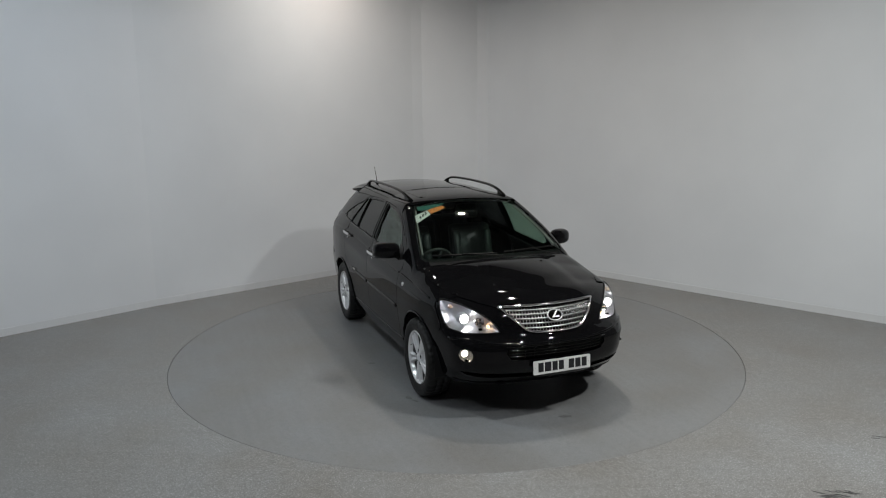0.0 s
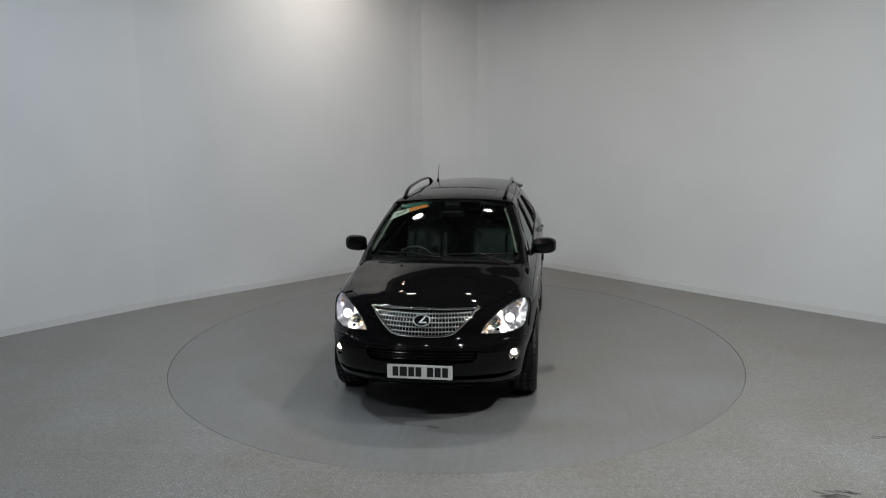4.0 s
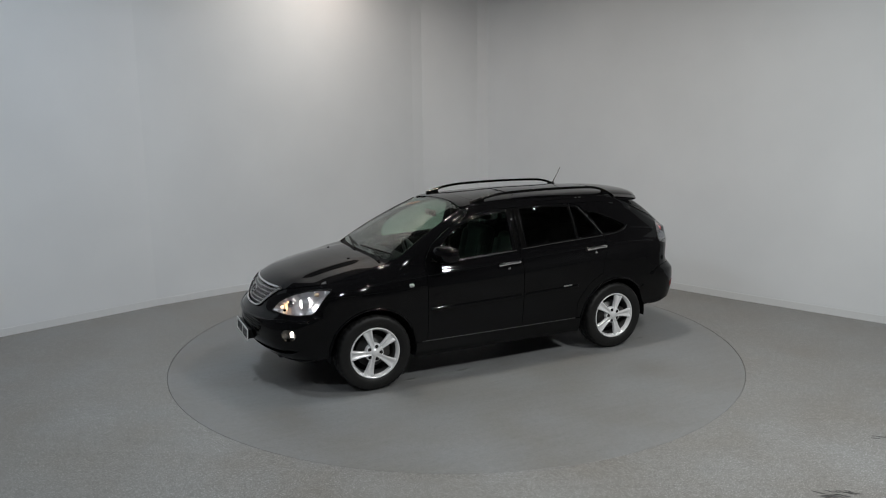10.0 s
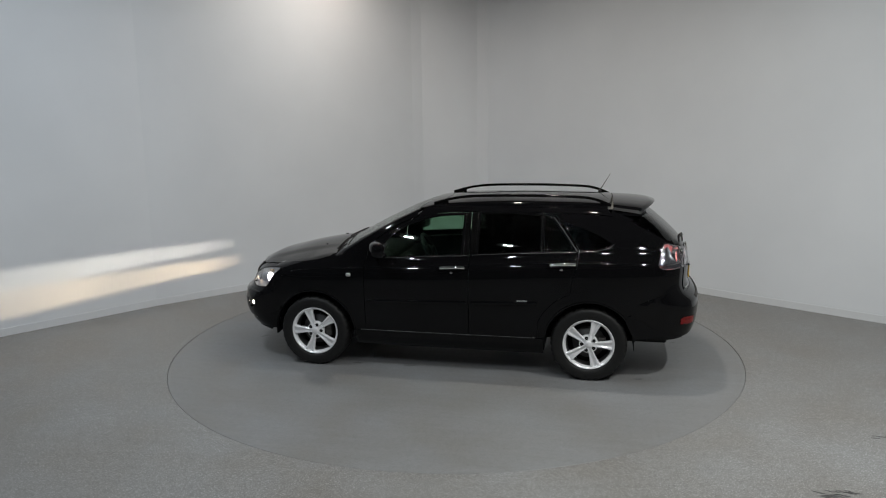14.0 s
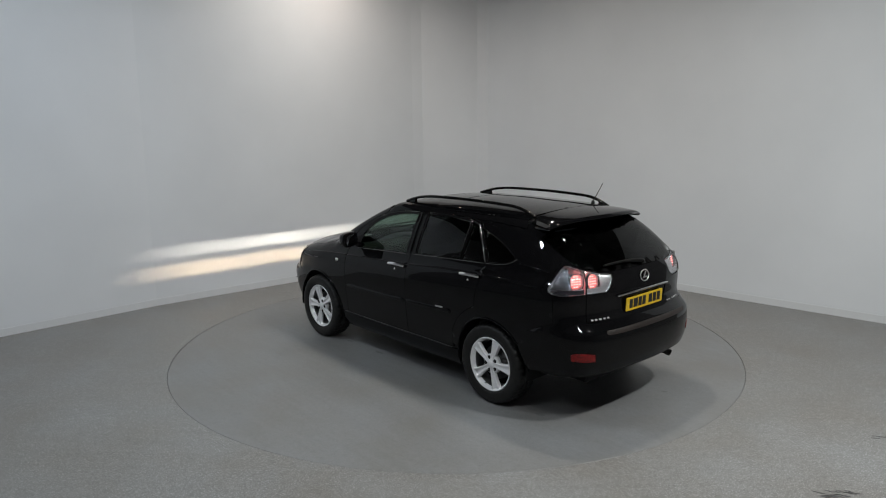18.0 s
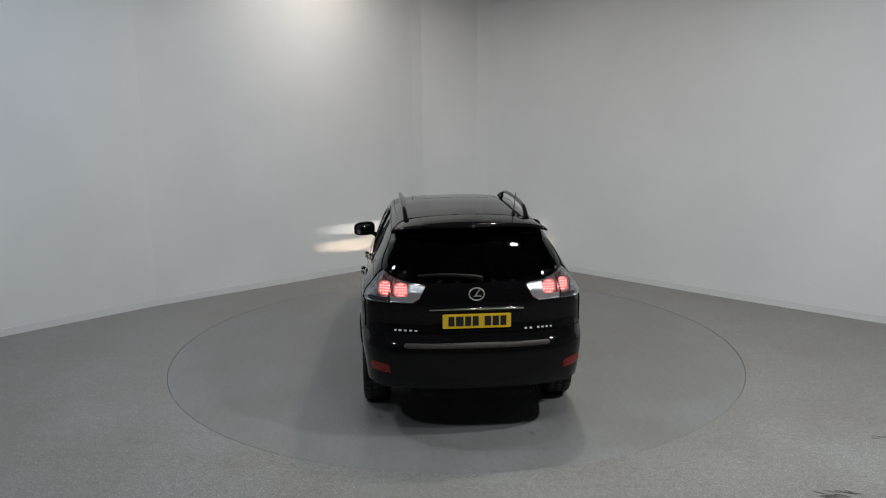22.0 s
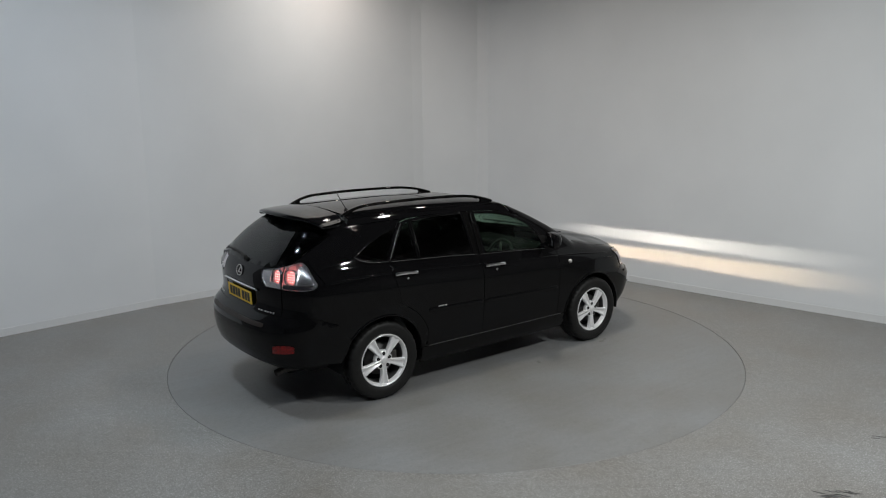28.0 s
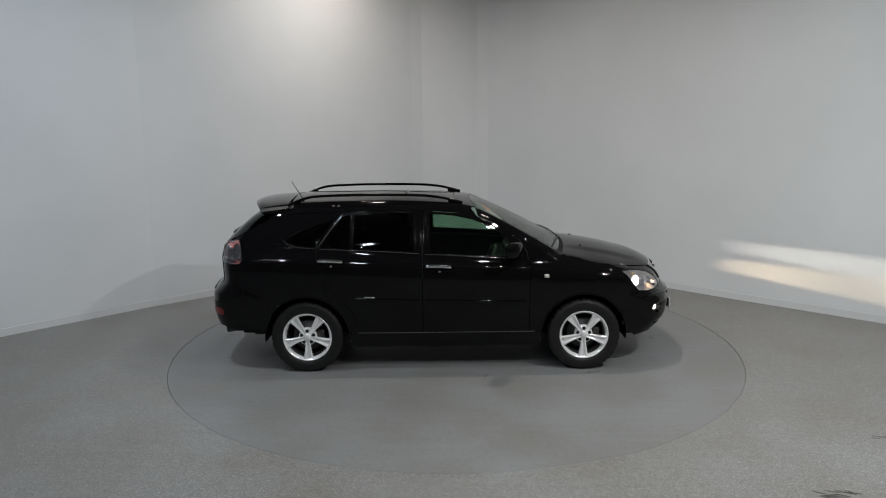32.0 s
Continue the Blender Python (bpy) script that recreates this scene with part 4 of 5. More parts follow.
panel("scuttle", sym_top([(1.195, 0.0), (1.182, 0.25), (1.147, 0.48), (1.092, 0.695), (1.145, 0.743), (1.172, 0.67), (1.212, 0.50), (1.246, 0.25), (1.258, 0.0)]), from_top, M_DARK, car, "matt black scuttle under the wipers", offset=-0.014, thick=0.004)

# nose
HEAD = [(0.447, 0.766), (0.500, 0.835), (0.575, 0.885), (0.665, 0.925), (0.780, 0.957), (0.900, 0.972), (1.005, 0.974), (0.985, 0.930), (0.950, 0.870), (0.905, 0.800), (0.865, 0.768), (0.72, 0.752), (0.565, 0.756)]
GRILLE = [(0.0, 0.757), (0.14, 0.760), (0.205, 0.768), (0.248, 0.785), (0.300, 0.828), (0.372, 0.888), (0.428, 0.934), (0.456, 0.947), (0.25, 0.951), (0.0, 0.953)]
FOG_C = (0.700, 0.585)
FOG = [(FOG_C[0] + a, FOG_C[1] + b) for a, b in oval(0.056, 0.054, 28)]
INTAKE = sym([(0.0, 0.556), (0.30, 0.553), (0.372, 0.562), (0.405, 0.610), (0.398, 0.652), (0.20, 0.660), (0.0, 0.662)])
LOW_SLOT = sym([(0.0, 0.392), (0.60, 0.396), (0.70, 0.408), (0.76, 0.430), (0.70, 0.440), (0.0, 0.436)])
FOG_R = [(-u, v) for u, v in FOG]
HEAD_R = [(-u, v) for u, v in HEAD]
bumper_half = [(0.0, 0.305), (0.55, 0.305), (0.86, 0.318), (0.985, 0.365), (wf(1.745, 0.86), 0.50), (wf(1.745, 0.86), 0.60), (wf(1.78, 0.86), 0.70), (0.945, 0.748), (0.87, 0.760), (0.72, 0.744), (0.565, 0.748), (0.44, 0.752), (0.24, 0.742), (0.0, 0.738)]
bumper = panel("front_bumper", sym(bumper_half), wrap_front, M_PAINT, car, "glossy black front bumper", holes=[FOG, FOG_R, INTAKE, LOW_SLOT])
nose = panel("nose_panel", sym([(0.0, 0.70), (0.6, 0.70), (0.98, 0.70), (1.05, 0.85), (1.06, 0.975), (0.9, 0.990), (0.6, 0.965), (0.3, 0.975), (0.0, 0.975)]), wrap_front, M_PAINT, car,
             holes=[HEAD, HEAD_R, sym(GRILLE)], offset=-0.006, thick=0.004)
panel("intake_back", sym([(0.0, 0.54), (0.42, 0.54), (0.43, 0.67), (0.0, 0.68)]), wrap_front, M_TRIM, bumper, "black air intake", offset=-0.05, thick=0.004)
panel("slot_back", sym([(0.0, 0.38), (0.78, 0.39), (0.78, 0.45), (0.0, 0.45)]), wrap_front, M_TRIM, bumper, "black lower air slot", offset=-0.04, thick=0.004)
slats = [laid_tube([(-0.39, z), (0.0, z + 0.004), (0.39, z)], wrap_front, 0.006, -0.012, 6) for z in (0.585, 0.610, 0.635)]
slats += [laid_tube([(u, 0.560), (u, 0.655)], wrap_front, 0.004, -0.014, 6) for u in (-0.27, -0.20, 0.20, 0.27)]
for v, f in slats:
    mesh_object("intake_slat", v, f, M_GLOSS, bumper)
v, f = laid_tube([(-0.41, 0.664), (0.0, 0.672), (0.41, 0.664)], wrap_front, 0.007, 0.002, 6)
mesh_object("intake_trim", v, f, M_GLOSS, bumper)
v, f = laid_tube([(-0.86, 0.70), (-0.66, 0.712), (-0.45, 0.690), (-0.25, 0.683), (0.0, 0.684), (0.25, 0.683), (0.45, 0.690), (0.66, 0.712), (0.86, 0.70)], wrap_front, 0.014, -0.006, 8)
mesh_object("bumper_crease", v, f, M_PAINT, bumper)
pair("washer_cover", [(0.60 + a, 0.705 + b) for a, b in rounded(0.075, 0.035, 0.008, 3)], wrap_front, M_PAINT, bumper, offset=0.003, thick=0.004)
pair("chin_spoiler", [(0.0, 0.296), (0.55, 0.296), (0.86, 0.310), (0.86, 0.336), (0.5, 0.326), (0.0, 0.326)], wrap_front, M_TRIM, bumper, offset=0.006, thick=0.02)

grille = panel("grille", sym([(u * 1.04, 0.852 + (v - 0.852) * 1.08) for u, v in GRILLE]), wrap_front, M_TRIM, car, "chrome-framed slatted radiator grille", offset=-0.035, thick=0.004)
v, f = laid_tube([*sym(GRILLE), GRILLE[0]], wrap_front, 0.011, 0.002, 8, per=3)
mesh_object("grille_frame", v, f, M_CHROME, grille, "bright chrome frame")


def grille_half_width(z):
    return float(np.interp(z, [0.757, 0.760, 0.768, 0.785, 0.828, 0.888, 0.934, 0.947], [0.05, 0.14, 0.205, 0.248, 0.300, 0.372, 0.428, 0.456])) - 0.008


for z in (0.795, 0.830, 0.866, 0.900, 0.930):
    w = grille_half_width(z - 0.004)
    v, f = laid_tube([(-w, z), (-w / 2, z - 0.003), (0.0, z - 0.004), (w / 2, z - 0.003), (w, z)], wrap_front, 0.0060, -0.010, 6, (0.7, 1.0))
    mesh_object("grille_bar", v, f, M_SATIN, grille)
for k in range(-17, 18):
    u = k * 0.026
    zs = [z for z in np.arange(0.770, 0.945, 0.004) if abs(u) < grille_half_width(z)]
    if len(zs) > 8:
        v, f = laid_tube([(u, zs[0]), (u, zs[-1])], wrap_front, 0.0040, -0.016, 4, (0.6, 1.0), per=4)
        mesh_object("grille_blade", v, f, M_BLADE, grille)


def emblem(m, a, b, parent):
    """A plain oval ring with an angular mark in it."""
    ring_pts = [m @ Vector((u, w, 0.008)) for u, w in oval(a, b, 36)]
    v, f = tube([*ring_pts, ring_pts[0], ring_pts[1]], 0.0050, 8, caps=False)
    e = mesh_object("emblem", v, f, M_SATIN, parent, "chrome oval emblem")
    v, f = flat(oval(a - 0.004, b - 0.004, 32), 0.004, m @ pose(0, 0, 0.004))
    mesh_object("emblem_disc", v, f, M_GLOSS, e)
    w1 = [(-0.42 * a, -0.45 * b), (0.62 * a, -0.45 * b), (0.55 * a, -0.22 * b), (-0.05 * a, -0.22 * b), (0.50 * a, 0.72 * b), (0.30 * a, 0.72 * b)]
    v, f = flat(w1, 0.005, m @ pose(0, 0, 0.010))
    mesh_object("emblem_mark", v, f, M_SATIN, e, smooth=False)


emblem(frame_on(0.0, 0.872, wrap_front, 0.008), 0.066, 0.047, car)


# number plates: the registration stands as plain bars
def number_plate(m, mat, parent, label):
    v, f = flat(rounded(0.525, 0.113, 0.010), 0.006, m)
    pl = mesh_object("number_plate", v, f, mat, parent, label, smooth=False)
    x = -0.218
    for i, w in enumerate((0.046, 0.058, 0.046, 0.046, 0.050, 0.048, 0.046)):
        if i == 4:
            x += 0.033
        v, f = flat([(x, -0.037), (x + w, -0.037), (x + w, 0.039), (x, 0.039)], 0.002, m @ pose(0, 0, 0.0015))
        mesh_object("character_bar", v, f, M_INK, pl, smooth=False)
        x += w + 0.012
    for sx in (-0.245, 0.245):
        v, f = flat([(sx + a, b) for a, b in oval(0.004, 0.004, 10)], 0.002, m @ pose(0, 0, 0.002))
        mesh_object("screw_cap", v, f, M_SATIN, pl)


number_plate(Matrix.Translation((2.382, 0, 0.496)) @ Matrix(((0, 0, 1), (1, 0, 0), (0, 1, 0))).to_4x4() @ pose(0, 0, 0, -3), M_PLATE_W, car, "white number plate with dark bars")
bm = bmesh.new()
box(bm, (2.30, -0.24, 0.455), (2.374, 0.24, 0.54), 0.006)
part("plate_bracket", bm, M_TRIM, bumper)


# lamps
def beam_unit(px, py, pz, parent, mat, down, half, lab):
    """A tiny shielded light source added to throw the beam: a glowing strip behind a slot that cuts the beam off level.
    """
    d, t, w, hgt = 0.022, 0.0012, half, 0.006
    bm = bmesh.new()
    drop = d * math.tan(radians(down))
    for lo, hi in (((-d, -w - t, hgt), (0, w + t, hgt + t)), ((-d, -w - t, -hgt - t), (0, w + t, -hgt)), ((-d, -w - t, -hgt), (0, -w, hgt)),
                   ((-d, w, -hgt), (0, w + t, hgt)), ((-d - t, -w - t, -hgt - t), (-d, w + t, hgt + t)),
                   ((-t, -w, -0.0001), (0, w, hgt)), ((-t, -w, -hgt), (0, w, -drop))):
        box(bm, lo, hi)
    bmesh.ops.translate(bm, verts=bm.verts, vec=(px, py, pz))
    a = part("beam_shield", bm, M_VOID, parent)
    s = 0.0003
    vs = [(px - d + 0.002, py - 0.005, pz - s), (px - d + 0.002, py + 0.005, pz - s), (px - d + 0.002, py + 0.005, pz + s), (px - d + 0.002, py - 0.005, pz + s)]
    mesh_object("beam_emitter", vs, [(0, 1, 2, 3)], mat, parent, lab, smooth=False)


for sgn in (1, -1):
    loop = HEAD if sgn > 0 else HEAD_R
    lens = panel("headlight", loop, wrap_front, M_LENS, car, "clear swept-back headlight, lit", offset=0.001, thick=0.003, step=0.03)
    panel("reflector", [(0.72 * sgn + (u - 0.72 * sgn) * 0.985, 0.86 + (v - 0.86) * 0.97) for u, v in loop], wrap_front, M_FACET, lens, "bright faceted reflector", offset=-0.006, thick=0.085, bulge=(-0.065, 0.022), step=0.02)
    v, f = laid_tube([*loop, loop[0]], wrap_front, 0.005, -0.001, 6, per=2)
    mesh_object("lamp_seal", v, f, M_TRIM, lens)
    # low beam
    c = Vector((1.970, sgn * 0.688, 0.846))
    v, f = lathe([(0.0, 0.012), (0.018, 0.010), (0.030, 0.004), (0.036, 0.0)], 28, "x")
    mesh_object("projector_lens", [c + Vector(q) for q in v], f, M_HOT, lens, "glowing white lamp lens")
    v, f = lathe([(0.036, 0.001), (0.044, 0.005), (0.048, 0.0), (0.048, -0.06)], 28, "x")
    mesh_object("projector_ring", [c + Vector(q) for q in v], f, M_FACET, lens)
    c2 = Vector((2.06, sgn * 0.585, 0.828))
    v, f = lathe([(0.0, -0.03), (0.018, -0.022), (0.034, 0.0), (0.040, 0.003), (0.040, -0.03)], 24, "x")
    mesh_object("main_beam_bowl", [c2 + Vector(q) for q in v], f, M_CHROME, lens, "chrome main-beam bowl")
    c4 = Vector((2.115, sgn * 0.535, 0.800))
    v, f = lathe([(0.0, 0.010), (0.008, 0.008), (0.013, 0.0), (0.013, -0.02)], 16, "x")
    mesh_object("side_light", [c4 + Vector(q) for q in v], f, M_SIDELIGHT, lens, "small warm side-light bulb, lit")
    c3 = Vector((1.84, sgn * 0.762, 0.930))
    v, f = lathe([(0.0, 0.03), (0.012, 0.026), (0.018, 0.01), (0.018, -0.01)], 16, "x")
    mesh_object("indicator_bulb", [c3 + Vector(q) for q in v], f, M_AMBER, lens, "amber indicator bulb")
    beam_unit(2.112, sgn * 0.600, 0.783, lens, M_BEAM, 4.6, 0.012, "white-hot beam source")
    # fog lamp
    floop = FOG if sgn > 0 else FOG_R
    fog = panel("fog_lamp", [(u, max(w, FOG_C[1] - 0.034)) for u, w in floop], wrap_front, M_LENS, car, "small round fog lamp, lit", offset=-0.004, thick=0.003, step=0.02)
    panel("fog_bowl", floop, wrap_front, M_TRIM, fog, offset=-0.006, thick=0.075, bulge=(-0.058, 0.012), step=0.012)
    p = lay([(sgn * FOG_C[0], FOG_C[1])], wrap_front)[0]
    c = Vector((p[0] - 0.034, p[1] - sgn * 0.008, p[2] + 0.003))
    v, f = lathe([(0.0, 0.012), (0.014, 0.009), (0.024, 0.0), (0.027, -0.012)], 28, "x")
    mesh_object("fog_lens", [c + Vector(q) for q in v], f, M_FOGHOT, fog, "glowing white lamp lens")
    beam_unit(p[0] + 0.007, p[1] - sgn * 0.010, p[2] - 0.043, fog, M_BEAM_WARM, 5.5, 0.012, "warm beam source")

# wipers
def wiper(blade, arm, parent, label):
    p = lay(np.array(spline(blade, 6)), from_top)
    p = p + body_normal(p) * 0.012
    v, f = merged([tube(list(p), 0.007, 6, (0.6, 1.2))])
    w = mesh_object("wiper", v, f, M_TRIM, parent, label)
    p = lay(np.array(spline(arm, 6)), from_top)
    p = p + body_normal(p) * np.linspace(0.012, 0.024, len(p))[:, None]
    v, f = tube(list(p), list(np.linspace(0.013, 0.006, len(p))), 6, (1.0, 0.7))
    mesh_object("wiper_arm", v, f, M_TRIM, w)


wiper([(1.072, -0.63), (1.140, -0.35), (1.182, -0.02)], [(1.225, 0.02), (1.205, -0.08), (1.137, -0.36)], car, "black wiper resting on the screen")
wiper([(1.174, 0.05), (1.140, 0.33), (1.072, 0.64)], [(1.185, 0.60), (1.165, 0.50), (1.137, 0.34)], car, "black wiper resting on the screen")
for sgn in (1, -1):
    v, f = flat(rounded(0.03, 0.018, 0.006, 3), 0.006, frame_on(1.40, sgn * 0.33, from_top, 0.006))
    mesh_object("washer_jet", v, f, M_TRIM, bonnet)

# tail
TAIL = [(0.354, 1.218), (0.40, 1.233), (0.483, 1.242), (0.600, 1.272), (0.700, 1.305), (0.735, 1.302), (0.775, 1.268), (0.815, 1.210), (0.858, 1.152), (0.874, 1.128), (0.872, 1.104), (0.845, 1.086), (0.80, 1.080), (0.600, 1.088), (0.440, 1.088), (0.395, 1.120)]
TAIL_R = [(-u, v) for u, v in TAIL]
REAR_GLASS = sym([(0.0, 1.238), (0.36, 1.242), (0.50, 1.254), (0.62, 1.284), (0.675, 1.318), (0.72, 1.36), (0.80, 1.43), (0.88, 1.49), (0.80, 1.53), (0.4, 1.555), (0.0, 1.56)])
PLATE_DIP = sym([(0.0, 0.882), (0.24, 0.882), (0.30, 0.900), (0.325, 1.020), (0.0, 1.026)])
tailgate = panel("tailgate", sym([(0.0, 0.862), (0.50, 0.858), (0.600, 0.868), (0.605, 1.08), (0.44, 1.076), (0.385, 1.126), (0.358, 1.236), (0.0, 1.232)]), wrap_rear, M_PAINT, car, "glossy black tailgate", holes=[PLATE_DIP])
panel("plate_recess", sym([(u * 1.03, 0.953 + (v - 0.953) * 1.06) for u, v in PLATE_DIP[:5]]), wrap_rear, M_GLOSS, tailgate, offset=-0.012, thick=0.003)
panel("rear_body", sym([(0.0, 0.80), (0.6, 0.80), (0.95, 0.80), (1.00, 1.0), (0.98, 1.2), (1.00, 1.35), (1.05, 1.50), (0.80, 1.585), (0.0, 1.60)]), wrap_rear, M_PAINT, car,
                   holes=[TAIL, TAIL_R, REAR_GLASS], offset=-0.006, thick=0.004)
panel("rear_window", REAR_GLASS, wrap_rear, M_PRIVACY, car, "dark privacy rear window", thick=0.004, offset=0.0, step=0.05)
rear_bumper = panel("rear_bumper", sym([(0.0, 0.452), (0.60, 0.450), (wr(-1.95, 0.87), 0.432), (wr(-1.79, 0.89), 0.412), (wr(-1.715, 0.9), 0.55), (wr(-1.690, 0.9), 0.60), (wr(-1.74, 0.9), 0.70), (wr(-1.80, 0.9), 0.756), (wr(-1.95, 0.88), 0.822), (wr(-2.05, 0.86), 0.852), (0.5, 0.850), (0.0, 0.852)]), wrap_rear, M_PAINT, car, "glossy black rear bumper")
panel("step_plate", sym([(0.0, 0.762), (0.455, 0.762), (0.478, 0.775), (0.470, 0.796), (0.0, 0.800)]), wrap_rear, M_SCUFF, rear_bumper, "scuffed brown-grey loading step", offset=0.003, thick=0.006, step=0.025)
panel("rear_skirt", sym([(0.0, 0.405), (0.62, 0.405), (0.92, 0.400), (0.92, 0.436), (0.6, 0.452), (0.0, 0.455)]), wrap_rear, M_TRIM, rear_bumper, "matt black lower lip", offset=-0.022, thick=0.03)
REFL = [(0.455, 0.556), (0.465, 0.625), (0.53, 0.634), (0.63, 0.640), (0.715, 0.640), (0.765, 0.622), (0.755, 0.566), (0.66, 0.560)]
REFL = [(0.565 + (u - 0.455) * 0.52, v * 0.86 + 0.0835) for u, v in REFL]
for sgn in (1, -1):
    lp = [(sgn * u, v) for u, v in REFL]
    panel("reflector", lp, wrap_rear, M_REFLEX, rear_bumper, "red reflector set low in the bumper", offset=0.004, thick=0.01, step=0.02)
    tl = TAIL if sgn > 0 else TAIL_R
    lamp = panel("tail_lamp", tl, wrap_rear, M_LENS, car, "clear tail lamp with lit red clusters", offset=0.002, thick=0.003, step=0.03)
    panel("lamp_bowl", [(0.6 * sgn + (u - 0.6 * sgn) * 0.985, 1.19 + (v - 1.19) * 0.97) for u, v in tl], wrap_rear, M_BOWL, lamp, "smooth silver lamp bowl", offset=-0.004, thick=0.085, bulge=(-0.072, 0.012), step=0.018)
    mir = lambda pts: [(sgn * u, w) for u, w in pts]
    panel("faceted_strip", mir([(0.366, 1.214), (0.482, 1.234), (0.480, 1.138), (0.598, 1.132), (0.598, 1.095), (0.445, 1.094), (0.402, 1.128)]), wrap_rear, M_SPARKLE, lamp, "bright faceted strip", offset=-0.008, thick=0.004, step=0.018)
    v, f = laid_tube(mir([(0.607, 1.090), (0.605, 1.268)]), wrap_rear, 0.006, 0.0, 6)
    mesh_object("lamp_joint", v, f, M_TRIM, lamp)
    panel("clear_strip", mir([(0.62, 1.094), (0.62, 1.126), (0.80, 1.126), (0.845, 1.094)]), wrap_rear, M_SMOKE, lamp, "smoked lower lens", offset=-0.008, thick=0.003)
    panel("outer_bowl", mir([(0.716, 1.132), (0.716, 1.282), (0.745, 1.270), (0.768, 1.252), (0.806, 1.200), (0.848, 1.140), (0.845, 1.132)]), wrap_rear, M_SILVER, lamp, "smooth silver side of the bowl", offset=-0.010, thick=0.045, step=0.02, bulge=(-0.012, 0.02))
    for line in ([(0.385, 1.219), (0.48, 1.232), (0.596, 1.258)], [(0.622, 1.266), (0.70, 1.293), (0.735, 1.287), (0.770, 1.255)], [(0.615, 1.129), (0.72, 1.129), (0.838, 1.129)]):
        v, f = laid_tube(mir(line), wrap_rear, 0.0035, -0.010, 6)
        mesh_object("chrome_edge", v, f, M_CHROME, lamp)
    for uc, zc, az in ((0.672, 1.202, 22), (0.537, 1.194, 10)):
        p = Vector(lay([(sgn * uc, zc)], wrap_rear)[0]) - Vector(body_normal(lay([(sgn * uc, zc)], wrap_rear))[0]) * 0.036
        nz = Vector((-math.cos(radians(az)), sgn * math.sin(radians(az)), 0.12)).normalized()
        xa = Vector((0, 0, 1)).cross(nz).normalized()
        m = Matrix.Translation(p) @ Matrix((xa, nz.cross(xa), nz)).transposed().to_4x4()
        rim_loop = rounded(0.112, 0.118, 0.040, 6)
        k = len(rim_loop)
        v = [m @ Vector((a * q, b * q, h)) for q, h in ((1.0, 0.004), (1.06, 0.026), (1.10, 0.026), (1.08, -0.006)) for a, b in rim_loop]
        f = [(r * k + i, r * k + (i + 1) % k, (r + 1) * k + (i + 1) % k, (r + 1) * k + i) for r in range(3) for i in range(k)]
        mesh_object("cluster_cup", v, f, M_SILVER, lamp, "silver cup round the lamp cluster")
        v, f = flat(rounded(0.106, 0.112, 0.038, 5), 0.008, m)
        mesh_object("red_diffuser", v, f, M_REDGLOW, lamp, "glowing red lamp cluster", smooth=False)
        for k in range(5):
            for i in range(4):
                if k in (0, 4) and i in (0, 3):
                    continue
                v, f = flat(rounded(0.017, 0.009, 0.004, 3), 0.004, m @ pose((i - 1.5) * 0.0235, (k - 2) * 0.0205, 0.0025))
                mesh_object("led", v, f, M_LED, lamp, smooth=False)
    c = frame_on(sgn * 0.425, 1.165, wrap_rear, -0.016)
    v, f = lathe([(0.0, -0.012), (0.012, -0.008), (0.026, 0.004), (0.029, 0.004)], 18, "z")
    mesh_object("reversing_bowl", [c @ Vector(q) for q in v], f, M_CHROME, lamp)

number_plate(frame_on(0.0, 0.950, wrap_rear, 0.012), M_PLATE_Y, car, "yellow number plate with dark bars")
v, f = laid_tube([(-0.33, 1.040), (-0.15, 1.046), (0.15, 1.046), (0.33, 1.040)], wrap_rear, 0.010, 0.006, 8, (1.4, 1.0))
mesh_object("plate_lamp_bar", v, f, M_CHROME, tailgate, "chrome bar over the plate")
emblem(frame_on(0.0, 1.157, wrap_rear, 0.001), 0.058, 0.046, car)
x = 0.560
for w in (0.026, 0.030, 0.030, 0.030, 0.028):
    v, f = flat(rounded(w - 0.008, 0.013, 0.002, 2), 0.004, frame_on(x, 0.876, wrap_rear, 0.005))
    mesh_object("lettering_bar", v, f, M_LETTER, tailgate, smooth=False)
    x -= w + 0.006
x = -0.345
for w, gap in ((0.030, 0.0), (0.030, 0.018), (0.026, 0.0), (0.026, 0.0), (0.026, 0.0), (0.020, 0.0)):
    v, f = flat(rounded(w - 0.009, 0.013, 0.002, 2), 0.004, frame_on(x, 0.876, wrap_rear, 0.005))
    mesh_object("lettering_bar", v, f, M_LETTER, tailgate, smooth=False)
    x -= w + 0.005 + gap
# rear wiper
p = lay(np.array(spline([(-0.03, 1.262), (0.10, 1.276), (0.26, 1.282), (0.43, 1.276)], 6)), wrap_rear)
p = p + body_normal(p) * 0.022
v, f = tube(list(p), list(np.linspace(0.016, 0.008, len(p))), 8, (0.8, 1.0))
rw = mesh_object("rear_wiper", v, f, M_TRIM, car, "black rear wiper")
c = frame_on(-0.035, 1.258, wrap_rear, 0.0)
v, f = lathe([(0.0, 0.034), (0.016, 0.030), (0.020, 0.0)], 16, "z")
mesh_object("wiper_pivot", [c @ Vector(q) for q in v], f, M_TRIM, rw)

# tailgate spoiler
vs, fs = [], []
ys = np.linspace(-1, 1, 25)
rows = [(-1.555, 0.585, 0.0), (-1.66, 0.612, 0.002), (-1.78, 0.630, 0.003), (-1.90, 0.640, 0.002), (-1.965, 0.641, -0.004)]
